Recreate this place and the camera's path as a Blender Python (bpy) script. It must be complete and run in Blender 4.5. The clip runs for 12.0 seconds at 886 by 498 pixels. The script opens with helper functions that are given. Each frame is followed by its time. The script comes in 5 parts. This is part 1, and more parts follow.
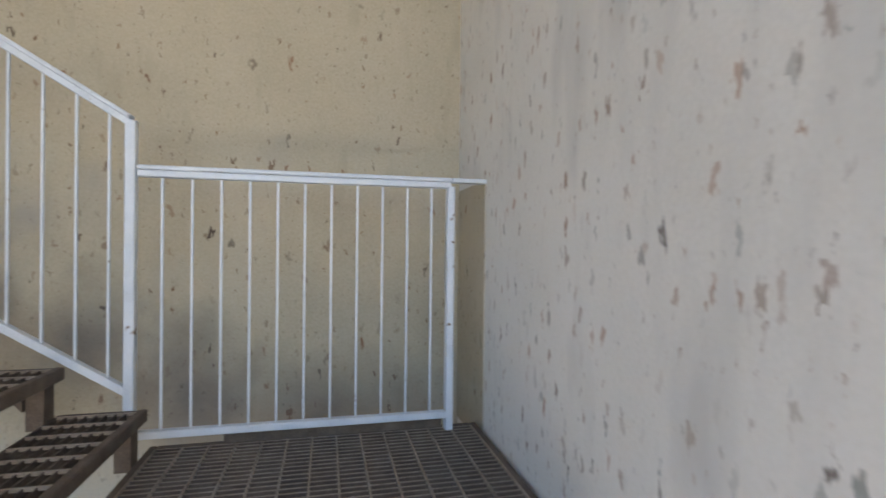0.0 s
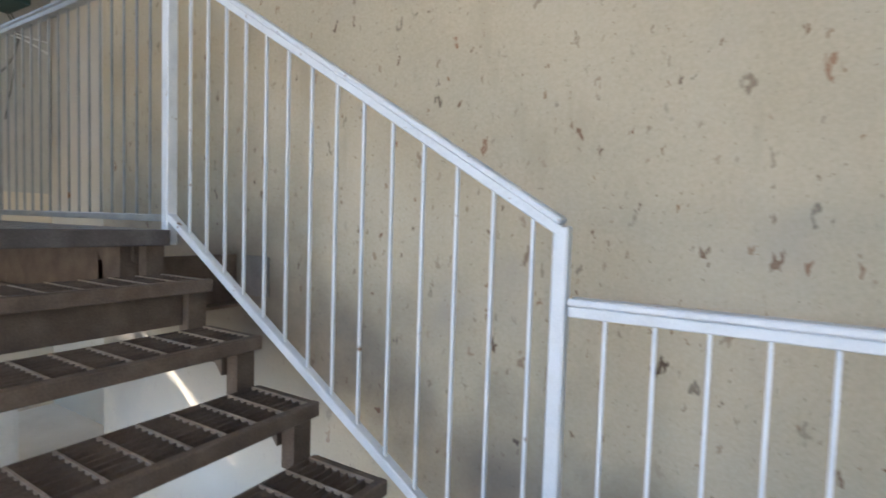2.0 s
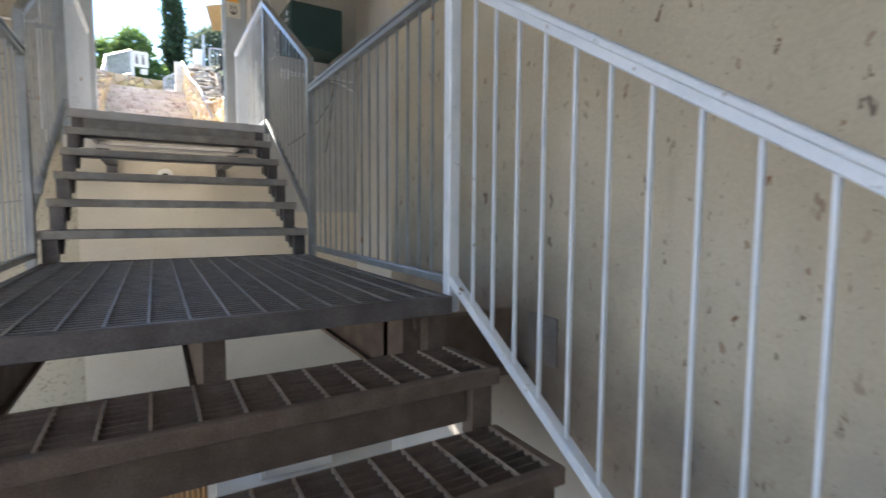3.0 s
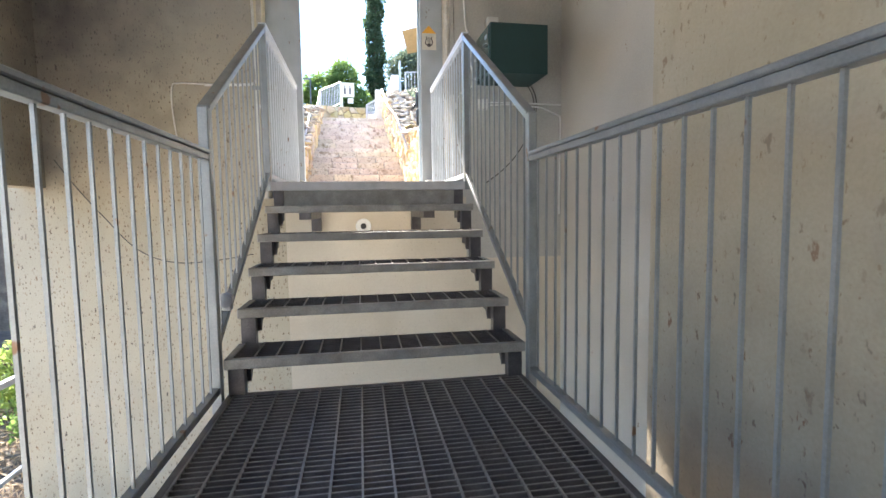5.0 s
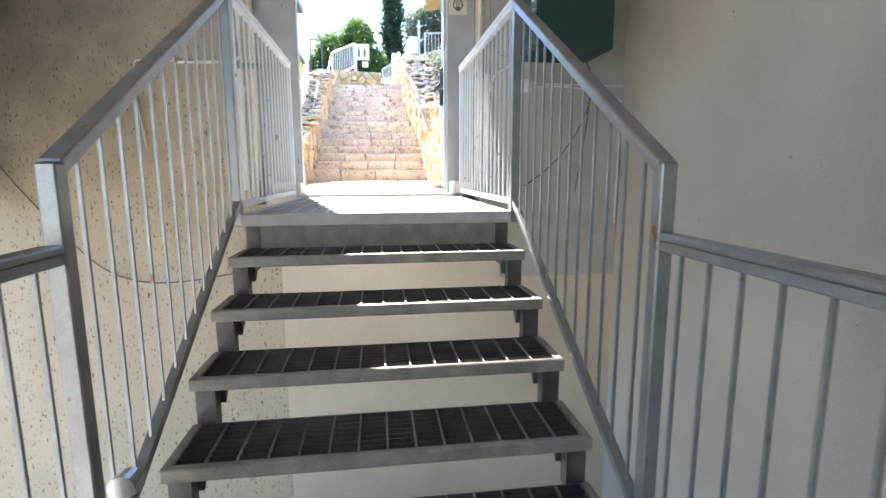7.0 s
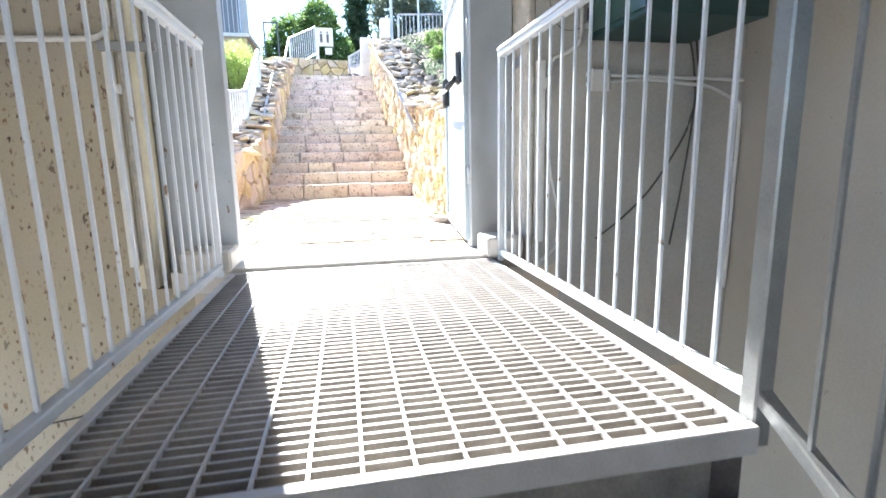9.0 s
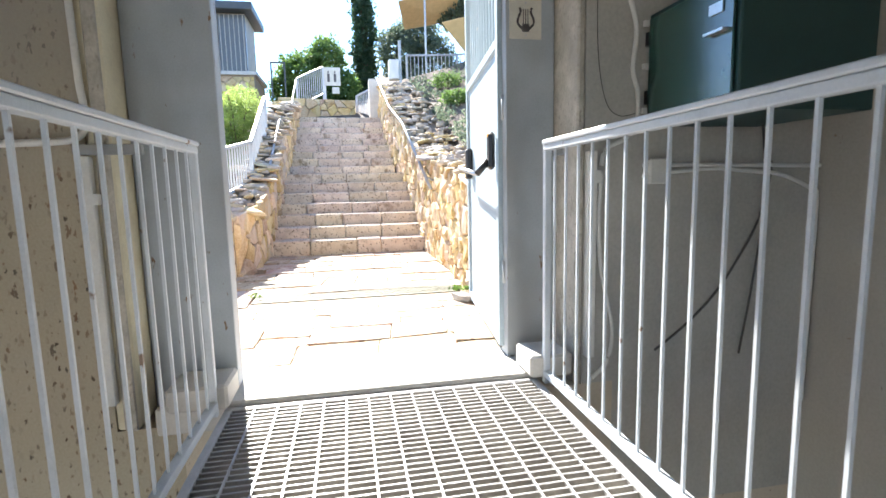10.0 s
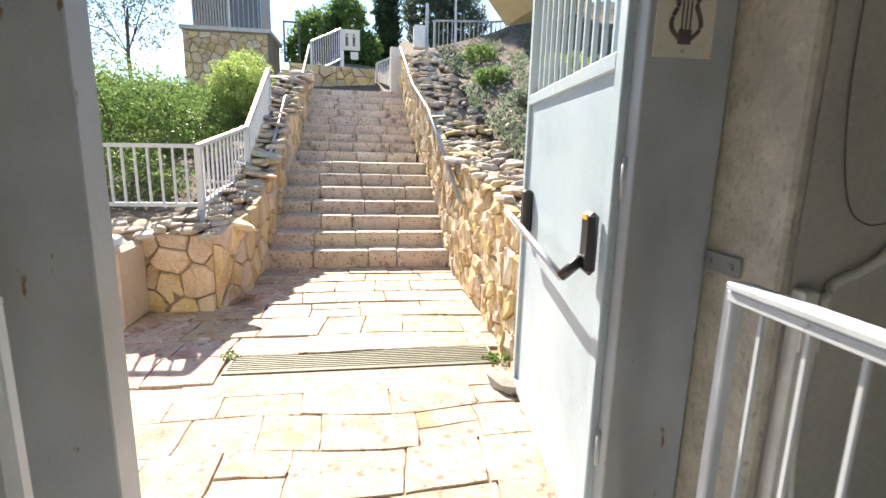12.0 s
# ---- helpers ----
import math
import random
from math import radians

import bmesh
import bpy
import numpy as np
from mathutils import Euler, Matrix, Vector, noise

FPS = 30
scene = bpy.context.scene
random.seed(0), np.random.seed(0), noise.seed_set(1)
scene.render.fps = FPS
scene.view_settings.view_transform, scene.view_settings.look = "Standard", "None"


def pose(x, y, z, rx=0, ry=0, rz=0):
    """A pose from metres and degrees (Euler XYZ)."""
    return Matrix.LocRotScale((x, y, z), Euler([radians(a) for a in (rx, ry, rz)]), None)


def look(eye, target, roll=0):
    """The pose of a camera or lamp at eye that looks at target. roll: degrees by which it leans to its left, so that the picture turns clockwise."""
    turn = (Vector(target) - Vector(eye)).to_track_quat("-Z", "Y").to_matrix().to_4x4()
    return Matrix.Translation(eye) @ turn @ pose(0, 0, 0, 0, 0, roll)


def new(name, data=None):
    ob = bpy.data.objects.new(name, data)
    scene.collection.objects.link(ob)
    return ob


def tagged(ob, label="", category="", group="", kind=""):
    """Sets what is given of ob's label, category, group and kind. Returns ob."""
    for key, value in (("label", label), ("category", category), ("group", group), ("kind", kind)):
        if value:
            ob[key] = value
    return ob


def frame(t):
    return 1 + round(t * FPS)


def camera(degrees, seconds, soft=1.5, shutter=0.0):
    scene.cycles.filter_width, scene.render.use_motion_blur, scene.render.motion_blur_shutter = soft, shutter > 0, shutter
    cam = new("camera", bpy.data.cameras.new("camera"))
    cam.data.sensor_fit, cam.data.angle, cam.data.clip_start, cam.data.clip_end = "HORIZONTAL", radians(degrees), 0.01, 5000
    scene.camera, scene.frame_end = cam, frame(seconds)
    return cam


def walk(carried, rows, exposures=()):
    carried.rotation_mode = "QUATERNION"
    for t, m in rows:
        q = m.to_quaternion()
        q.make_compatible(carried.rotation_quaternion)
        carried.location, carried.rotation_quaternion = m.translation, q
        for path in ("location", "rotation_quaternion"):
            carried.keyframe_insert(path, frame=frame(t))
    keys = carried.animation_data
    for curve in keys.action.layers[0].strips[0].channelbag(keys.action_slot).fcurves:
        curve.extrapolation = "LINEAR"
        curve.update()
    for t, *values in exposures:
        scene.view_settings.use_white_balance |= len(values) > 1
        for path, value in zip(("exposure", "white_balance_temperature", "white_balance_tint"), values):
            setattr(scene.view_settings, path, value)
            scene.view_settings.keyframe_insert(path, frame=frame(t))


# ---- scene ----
cam = camera(84.3, 12.0, shutter=0.2)
PATH = [
    (0, (-0.017, -0.053, 1.313), (0.444, 1.893, 1.305), 0.6),
    (0.5, (-0.036, 0.248, 1.458), (-0.072, 2.247, 1.406), -0.1),
    (1, (-0.15, 0.467, 1.593), (-0.469, 2.44, 1.528), 1.1),
    (1.5, (-0.182, 0.728, 1.708), (-0.813, 2.624, 1.625), 1.8),
    (2, (-0.404, 0.895, 1.784), (-1.414, 2.619, 1.684), 1.8),
    (2.5, (-0.68, 0.975, 1.989), (-2.034, 2.44, 1.856), 1.7),
    (3, (-0.926, 1.166, 2.016), (-2.646, 2.176, 1.865), 0.4),
    (3.5, (-1.213, 1.181, 2.145), (-3.137, 1.707, 1.994), 1.3),
    (3.7, (-1.353, 1.212, 2.19), (-3.296, 1.657, 2.057), 0.7),
    (5.3, (-2.048, 1.282, 2.633), (-4.017, 1.586, 2.46), -1.0),
    (5.5, (-2.141, 1.321, 2.68), (-4.112, 1.606, 2.489), -1.2),
    (6, (-2.352, 1.306, 2.8), (-4.325, 1.543, 2.57), -1.3),
    (6.5, (-2.612, 1.308, 2.947), (-4.58, 1.54, 2.677), -0.4),
    (6.7, (-2.753, 1.323, 2.967), (-4.717, 1.563, 2.678), -0.1),
    (8.3, (-4.258, 1.268, 3.1), (-6.199, 1.595, 2.743), -1.5),
    (8.5, (-4.474, 1.241, 3.139), (-6.41, 1.584, 2.774), -1.2),
    (9, (-4.812, 1.233, 3.322), (-6.744, 1.615, 2.971), -1.1),
    (9.5, (-5.084, 1.238, 3.5), (-7.025, 1.616, 3.203), -1.6),
    (10, (-5.292, 1.187, 3.696), (-7.241, 1.56, 3.447), -1.3),
    (10.5, (-5.533, 1.241, 3.855), (-7.488, 1.589, 3.616), -1.0),
    (11, (-5.763, 1.207, 3.973), (-7.718, 1.536, 3.707), -0.5),
    (11.5, (-6.068, 1.276, 4.05), (-8.016, 1.591, 3.726), 0.3),
    (12, (-6.438, 1.258, 4.158), (-8.374, 1.569, 3.766), 1.4),
]
EXPOSURES = [(0, 2.8, 7700, 14), (1, 3.1, 7250, 13), (1.5, 3.2, 7150, 13), (2, 3.1, 6850, 13), (2.5, 2.65, 6600, 13), (3, 2.65, 6550, 13), (3.6, 2.95, 6600, 13), (5.5, 3.05, 6450, 13), (6.7, 3.0, 6350, 12), (8.4, 3.1, 6100, 12),
             (9, 2.85, 6050, 12), (9.5, 2.52, 6100, 11), (10, 2.25, 6200, 11), (10.5, 1.97, 6350, 11), (11, 1.82, 6450, 12), (11.5, 1.88, 6650, 12), (12, 1.63, 6900, 12)]
walk(cam, [(t, look(eye, target, roll)) for t, eye, target, roll in PATH], EXPOSURES)

# ---- light ----
SUN_EL, SUN_AZ = 38.0, 12.4   # degrees; azimuth of the sun from -x towards -y
world = bpy.data.worlds.new("world")
scene.world = world
world.use_nodes = True
wn = world.node_tree.nodes
sky = wn.new("ShaderNodeTexSky")
sky.sky_type = "NISHITA"
sky.sun_disc = False
sky.dust_density, sky.air_density, sky.ozone_density = 0.0, 0.9, 3.0
sky.sun_elevation = radians(SUN_EL)
sky.sun_rotation = radians(270 - SUN_AZ)
wn["Background"].inputs["Strength"].default_value = 0.108
world.node_tree.links.new(sky.outputs[0], wn["Background"].inputs[0])
sun = new("sun", bpy.data.lights.new("sun", "SUN"))
sun.data.energy, sun.data.angle, sun.data.color = 5.0, radians(0.6), (1.0, 0.93, 0.82)
sd = Vector((-math.cos(radians(SUN_AZ)) * math.cos(radians(SUN_EL)), -math.sin(radians(SUN_AZ)) * math.cos(radians(SUN_EL)), math.sin(radians(SUN_EL))))
sun.matrix_world = Matrix.Translation((-10, 0, 30)) @ sd.to_track_quat("Z", "Y").to_matrix().to_4x4()


# ---- materials ----
def material(name, stops, rough=0.7, metal=0.0, scale=6.0, fine=60.0, bump=0.2, stretch=(1, 1, 1), extra=None, detail=8.0, depth=0.01, spots=(), stains_and_shading=(), vary=0.0):
    """Two-scale noise colour between the stops, with fine relief. extra: list of (colour, scale, low, high, stretch) blots on top."""
    m = bpy.data.materials.new(name)
    m.use_nodes = True
    nt, n = m.node_tree, m.node_tree.nodes
    b = n["Principled BSDF"]
    link = nt.links.new
    tc = n.new("ShaderNodeTexCoord")
    geo = n.new("ShaderNodeNewGeometry")
    info = n.new("ShaderNodeObjectInfo")
    mp = n.new("ShaderNodeMapping")
    mp.inputs["Scale"].default_value = stretch
    off = n.new("ShaderNodeVectorMath")
    off.operation = "MULTIPLY_ADD"
    off.inputs[1].default_value = (7.3, 5.1, 3.7)
    link(info.outputs["Random"], off.inputs[0])
    link(geo.outputs["Position"], off.inputs[2])
    link(off.outputs[0], mp.inputs[0])
    big = n.new("ShaderNodeTexNoise")
    big.inputs["Scale"].default_value, big.inputs["Detail"].default_value = scale, detail
    small = n.new("ShaderNodeTexNoise")
    small.inputs["Scale"].default_value, small.inputs["Detail"].default_value = fine, 4.0
    link(mp.outputs[0], big.inputs["Vector"])
    link(mp.outputs[0], small.inputs["Vector"])
    mixn = n.new("ShaderNodeMath")
    mixn.operation = "MULTIPLY_ADD"
    mixn.inputs[1].default_value = 0.35
    link(small.outputs[0], mixn.inputs[0])
    half = n.new("ShaderNodeMath")
    half.operation = "MULTIPLY"
    half.inputs[1].default_value = 0.65
    link(big.outputs[0], half.inputs[0])
    link(half.outputs[0], mixn.inputs[2])
    ramp = n.new("ShaderNodeValToRGB")
    el = ramp.color_ramp.elements
    for i in range(len(stops) - 2):
        el.new(0.5)
    for i, c in enumerate(stops):
        el[i].position = 0.3 + 0.4 * i / (len(stops) - 1)
        el[i].color = (*c, 1)
    link(mixn.outputs[0], ramp.inputs[0])
    colour = ramp.outputs[0]
    for col, sc, lo, hi, st in (extra or []):
        mp2 = n.new("ShaderNodeMapping")
        mp2.inputs["Scale"].default_value = st
        link(geo.outputs["Position"], mp2.inputs[0])
        nz = n.new("ShaderNodeTexNoise")
        nz.inputs["Scale"].default_value, nz.inputs["Detail"].default_value = sc, 3.0
        link(mp2.outputs[0], nz.inputs["Vector"])
        mr = n.new("ShaderNodeMapRange")
        mr.inputs["From Min"].default_value, mr.inputs["From Max"].default_value = lo, hi
        link(nz.outputs[0], mr.inputs[0])
        mx = n.new("ShaderNodeMix")
        mx.data_type = "RGBA"
        link(mr.outputs[0], mx.inputs["Factor"])
        link(colour, mx.inputs["A"])
        mx.inputs["B"].default_value = (*col, 1)
        colour = mx.outputs["Result"]
    for sc, tall, reach, dark, rust, *blur in spots:
        xyz = n.new("ShaderNodeSeparateXYZ")
        link(geo.outputs["Position"], xyz.inputs[0])
        flat = n.new("ShaderNodeCombineXYZ")
        along = n.new("ShaderNodeMath")   # runs along x- and y-facing walls alike
        link(xyz.outputs[0], along.inputs[0])
        link(xyz.outputs[1], along.inputs[1])
        link(along.outputs[0], flat.inputs[0])
        zs = n.new("ShaderNodeMath")
        zs.operation = "MULTIPLY"
        zs.inputs[1].default_value = tall
        link(xyz.outputs[2], zs.inputs[0])
        link(zs.outputs[0], flat.inputs[1])
        wob = n.new("ShaderNodeTexNoise")
        wob.inputs["Scale"].default_value, wob.inputs["Detail"].default_value = sc * 4.0, 4.0
        link(flat.outputs[0], wob.inputs["Vector"])
        shift = n.new("ShaderNodeVectorMath")
        shift.operation = "MULTIPLY_ADD"
        shift.inputs[1].default_value = (0.85 / sc,) * 3
        link(wob.outputs["Color"], shift.inputs[0])
        link(flat.outputs[0], shift.inputs[2])
        vor = n.new("ShaderNodeTexVoronoi")
        vor.voronoi_dimensions = "2D"
        vor.inputs["Scale"].default_value = sc
        link(shift.outputs[0], vor.inputs["Vector"])
        sep = n.new("ShaderNodeSeparateColor")
        link(vor.outputs["Color"], sep.inputs[0])
        rad = n.new("ShaderNodeMath")
        rad.operation = "MULTIPLY"
        link(sep.outputs[0], rad.inputs[0])
        rad.inputs[1].default_value = reach
        sub = n.new("ShaderNodeMath")
        sub.operation = "SUBTRACT"
        link(rad.outputs[0], sub.inputs[0])
        link(vor.outputs["Distance"], sub.inputs[1])
        edge = n.new("ShaderNodeMapRange")
        edge.inputs["From Min"].default_value, edge.inputs["From Max"].default_value = 0.0, reach * (blur[0] if blur else 0.25)
        link(sub.outputs[0], edge.inputs[0])
        weak = n.new("ShaderNodeMath")
        weak.operation = "MULTIPLY"
        link(edge.outputs[0], weak.inputs[0])
        link(sep.outputs[1], weak.inputs[1])
        tint = n.new("ShaderNodeMix")
        tint.data_type = "RGBA"
        link(sep.outputs[2], tint.inputs["Factor"])
        tint.inputs["A"].default_value, tint.inputs["B"].default_value = (*dark, 1), (*rust, 1)
        mx = n.new("ShaderNodeMix")
        mx.data_type = "RGBA"
        link(weak.outputs[0], mx.inputs["Factor"])
        link(colour, mx.inputs["A"])
        link(tint.outputs["Result"], mx.inputs["B"])
        colour = mx.outputs["Result"]
    # Soft patches: dirt is the tone, for stains, painted shade and painted sun alike.
    for centre, radii, dirt, strength, *torn in stains_and_shading:
        rel = n.new("ShaderNodeVectorMath")
        rel.operation = "SUBTRACT"
        rel.inputs[1].default_value = centre
        link(geo.outputs["Position"], rel.inputs[0])
        div = n.new("ShaderNodeVectorMath")
        div.operation = "DIVIDE"
        div.inputs[1].default_value = radii
        link(rel.outputs[0], div.inputs[0])
        ln = n.new("ShaderNodeVectorMath")
        ln.operation = "LENGTH"
        link(div.outputs[0], ln.inputs[0])
        ragged = n.new("ShaderNodeTexNoise")
        ragged.inputs["Scale"].default_value, ragged.inputs["Detail"].default_value = 3.5, 6.0
        link(geo.outputs["Position"], ragged.inputs["Vector"])
        add = n.new("ShaderNodeMath")
        add.operation = "MULTIPLY_ADD"
        torn = torn[0] if torn else 1.6
        add.inputs[1].default_value = torn
        link(ragged.outputs[0], add.inputs[0])
        link(ln.outputs["Value"], add.inputs[2])
        fall = n.new("ShaderNodeMapRange")
        fall.inputs["From Min"].default_value, fall.inputs["From Max"].default_value = 0.95 + 0.5 * torn, 0.5 * torn - 0.05
        fall.inputs["To Max"].default_value = strength
        link(add.outputs[0], fall.inputs[0])
        mx = n.new("ShaderNodeMix")
        mx.data_type = "RGBA"
        link(fall.outputs[0], mx.inputs["Factor"])
        link(colour, mx.inputs["A"])
        mx.inputs["B"].default_value = (*dirt, 1)
        colour = mx.outputs["Result"]
    if vary:
        hsv = n.new("ShaderNodeHueSaturation")
        val = n.new("ShaderNodeMath")
        val.operation = "MULTIPLY_ADD"
        val.inputs[1].default_value, val.inputs[2].default_value = 2 * vary, 1 - vary
        link(info.outputs["Random"], val.inputs[0])
        link(val.outputs[0], hsv.inputs["Value"])
        wn2 = n.new("ShaderNodeTexWhiteNoise")
        wn2.noise_dimensions = "1D"
        link(info.outputs["Random"], wn2.inputs["W"])
        hue = n.new("ShaderNodeMath")
        hue.operation = "MULTIPLY_ADD"
        hue.inputs[1].default_value, hue.inputs[2].default_value = 0.035, 0.4825
        link(wn2.outputs["Value"], hue.inputs[0])
        link(hue.outputs[0], hsv.inputs["Hue"])
        sat = n.new("ShaderNodeMath")
        sat.operation = "MULTIPLY_ADD"
        sat.inputs[1].default_value, sat.inputs[2].default_value = 2.0 * vary, 1 - vary
        link(wn2.outputs["Value"], sat.inputs[0])
        link(sat.outputs[0], hsv.inputs["Saturation"])
        link(colour, hsv.inputs["Color"])
        colour = hsv.outputs[0]
    link(colour, b.inputs["Base Color"])
    b.inputs["Roughness"].default_value = rough
    b.inputs["Metallic"].default_value = metal
    if bump:
        bp = n.new("ShaderNodeBump")
        bp.inputs["Strength"].default_value, bp.inputs["Distance"].default_value = bump, depth
        link(mixn.outputs[0], bp.inputs["Height"])
        link(bp.outputs[0], b.inputs["Normal"])
    return m


LOWWALL = material("warm_cream_wall", [(0.492, 0.426, 0.328), (0.566, 0.500, 0.394), (0.623, 0.558, 0.451)], 0.85, scale=1.0, fine=70, bump=0.1,
                   extra=[((0.48, 0.41, 0.31), 1.2, 0.55, 0.8, (1, 1, 1))], spots=[(26.0, 0.55, 0.10, (0.30, 0.25, 0.18), (0.36, 0.27, 0.18))])
CEMENT = material("grey_cement_render", [(0.354, 0.348, 0.319), (0.448, 0.437, 0.401), (0.531, 0.519, 0.484)], 0.9, scale=1.5, fine=60, bump=0.2)
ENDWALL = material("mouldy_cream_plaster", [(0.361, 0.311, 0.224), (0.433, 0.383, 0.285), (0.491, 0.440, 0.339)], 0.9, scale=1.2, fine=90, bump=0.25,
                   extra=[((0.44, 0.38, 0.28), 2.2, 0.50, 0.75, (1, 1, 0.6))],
                   # Soot and mould on the upper wall, with the beam's shade painted in.
                   stains_and_shading=[((-7.45, -0.3, 4.75), (1.0, 1.9, 1.25), (0.28, 0.28, 0.275), 0.85, 0.5), ((-7.45, -1.6, 4.55), (1.0, 1.45, 1.9), (0.06, 0.054, 0.058), 0.95, 0.6),
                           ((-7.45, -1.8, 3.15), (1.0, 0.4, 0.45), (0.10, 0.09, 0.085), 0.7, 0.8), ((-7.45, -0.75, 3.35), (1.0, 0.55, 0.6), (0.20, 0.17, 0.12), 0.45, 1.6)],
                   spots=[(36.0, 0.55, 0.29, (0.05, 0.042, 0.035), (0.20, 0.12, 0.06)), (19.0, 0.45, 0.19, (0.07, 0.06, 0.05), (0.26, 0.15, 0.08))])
# Galvanised platform steel; the sun on it is put into the colour too.
GALVLIGHT = material("sunlit_grating", [(0.38, 0.38, 0.38), (0.48, 0.48, 0.48), (0.56, 0.56, 0.56)], 0.5, 0.2, scale=10, fine=150, bump=0.1)
PLASTER = material("rough_plaster", [(0.392, 0.336, 0.241), (0.476, 0.416, 0.308), (0.544, 0.484, 0.376)], 0.9, scale=1.2, fine=90, bump=0.25,
                   extra=[((0.36, 0.33, 0.29), 1.6, 0.60, 0.82, (1, 1, 1)), ((0.40, 0.345, 0.25), 9.0, 0.62, 0.85, (1, 1, 0.25))],
                   spots=[(11.0, 0.5, 0.17, (0.07, 0.053, 0.04), (0.27, 0.12, 0.06), 0.45), (21.0, 0.5, 0.155, (0.14, 0.09, 0.065), (0.28, 0.165, 0.09), 0.45), (40.0, 0.6, 0.11, (0.24, 0.18, 0.13), (0.32, 0.22, 0.14))],
                   # Weathering first; then grime with shade of treads and landing painted in.
                   stains_and_shading=[((-3.2, 2.52, 3.2), (1.2, 1.0, 1.5), (0.36, 0.30, 0.19), 0.5, 0.6),
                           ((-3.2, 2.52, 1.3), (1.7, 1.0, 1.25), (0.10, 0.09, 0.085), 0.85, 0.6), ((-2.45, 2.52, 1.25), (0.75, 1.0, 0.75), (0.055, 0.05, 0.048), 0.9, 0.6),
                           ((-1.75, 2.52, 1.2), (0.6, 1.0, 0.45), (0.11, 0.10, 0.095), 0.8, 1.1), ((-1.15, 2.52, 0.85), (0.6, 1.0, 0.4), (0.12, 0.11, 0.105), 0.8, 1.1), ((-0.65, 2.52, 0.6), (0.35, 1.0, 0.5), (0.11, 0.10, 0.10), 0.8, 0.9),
                           # The last two pale patches paint in sun spilling under the stairs.
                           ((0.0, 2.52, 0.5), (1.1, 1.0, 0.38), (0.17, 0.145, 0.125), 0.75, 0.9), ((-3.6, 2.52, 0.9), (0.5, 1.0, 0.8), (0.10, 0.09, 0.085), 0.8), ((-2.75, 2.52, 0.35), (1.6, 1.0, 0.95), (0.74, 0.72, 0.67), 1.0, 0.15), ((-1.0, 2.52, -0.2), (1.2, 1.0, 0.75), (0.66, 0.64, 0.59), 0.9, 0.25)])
WHITEWALL = material("whitewashed_wall", [(0.660, 0.642, 0.595), (0.735, 0.716, 0.670), (0.781, 0.763, 0.725)], 0.85, scale=1.5, fine=80, bump=0.2,
                     extra=[((0.60, 0.59, 0.56), 5.0, 0.55, 0.75, (1, 1, 0.3))],
                     spots=[(19.0, 0.4, 0.25, (0.30, 0.33, 0.31), (0.44, 0.27, 0.19), 0.4), (14.0, 0.4, 0.19, (0.20, 0.19, 0.18), (0.42, 0.22, 0.13), 0.5), (31.0, 0.45, 0.18, (0.42, 0.41, 0.40), (0.50, 0.40, 0.33), 0.7)])
SMOOTH = material("smooth_cream_wall", [(0.541, 0.517, 0.459), (0.607, 0.582, 0.533), (0.656, 0.631, 0.582)], 0.8, scale=1.0, fine=70, bump=0.08)
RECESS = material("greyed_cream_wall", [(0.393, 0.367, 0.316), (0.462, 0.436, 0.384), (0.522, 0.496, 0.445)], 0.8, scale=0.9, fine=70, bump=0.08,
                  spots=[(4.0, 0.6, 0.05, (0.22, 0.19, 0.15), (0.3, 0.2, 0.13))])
GREYPAINT = material("grey_steel_paint", [(0.33, 0.37, 0.41), (0.39, 0.435, 0.475), (0.44, 0.485, 0.53)], 0.45, scale=5, fine=120, bump=0.05,
                     extra=[((0.30, 0.30, 0.29), 2.0, 0.5, 0.8, (1, 1, 0.5)), ((0.2, 0.13, 0.08), 25.0, 0.70, 0.74, (1, 1, 0.4))])
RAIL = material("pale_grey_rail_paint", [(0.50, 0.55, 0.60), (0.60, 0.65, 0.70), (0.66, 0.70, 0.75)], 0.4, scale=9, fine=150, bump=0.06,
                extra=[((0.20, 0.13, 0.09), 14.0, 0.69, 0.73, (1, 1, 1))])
# Rail paint seen against the light, that darkness put into its colour.
RAILGREY = material("backlit_rail_paint", [(0.21, 0.23, 0.235), (0.28, 0.30, 0.305), (0.35, 0.37, 0.375)], 0.35, 0.45, scale=9, fine=150, bump=0.06,
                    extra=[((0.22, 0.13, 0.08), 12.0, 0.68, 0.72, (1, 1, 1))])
RUSTY = material("rusty_brown_steel", [(0.07, 0.05, 0.04), (0.12, 0.09, 0.07), (0.18, 0.14, 0.11)], 0.7, 0.2, scale=12, fine=160, bump=0.2)
GALV = material("worn_grating_steel", [(0.07, 0.065, 0.065), (0.11, 0.10, 0.10), (0.17, 0.16, 0.155)], 0.5, 0.4, scale=10, fine=150, bump=0.1)
# Worn nosings, lightened further so their colour holds the light on them.
NOSE = material("worn_sunlit_nosing", [(0.20, 0.185, 0.17), (0.30, 0.285, 0.26), (0.42, 0.40, 0.365)], 0.5, 0.25, scale=10, fine=150, bump=0.1)
TREADROD = material("tread_rod_steel", [(0.17, 0.165, 0.155), (0.24, 0.23, 0.22), (0.32, 0.31, 0.29)], 0.45, 0.3, scale=20, fine=150, bump=0.1)
WORNLITRUST = material("worn_lit_rusty_rod", [(0.20, 0.15, 0.11), (0.30, 0.24, 0.19), (0.40, 0.34, 0.28)], 0.5, 0.3, scale=20, fine=150, bump=0.1)
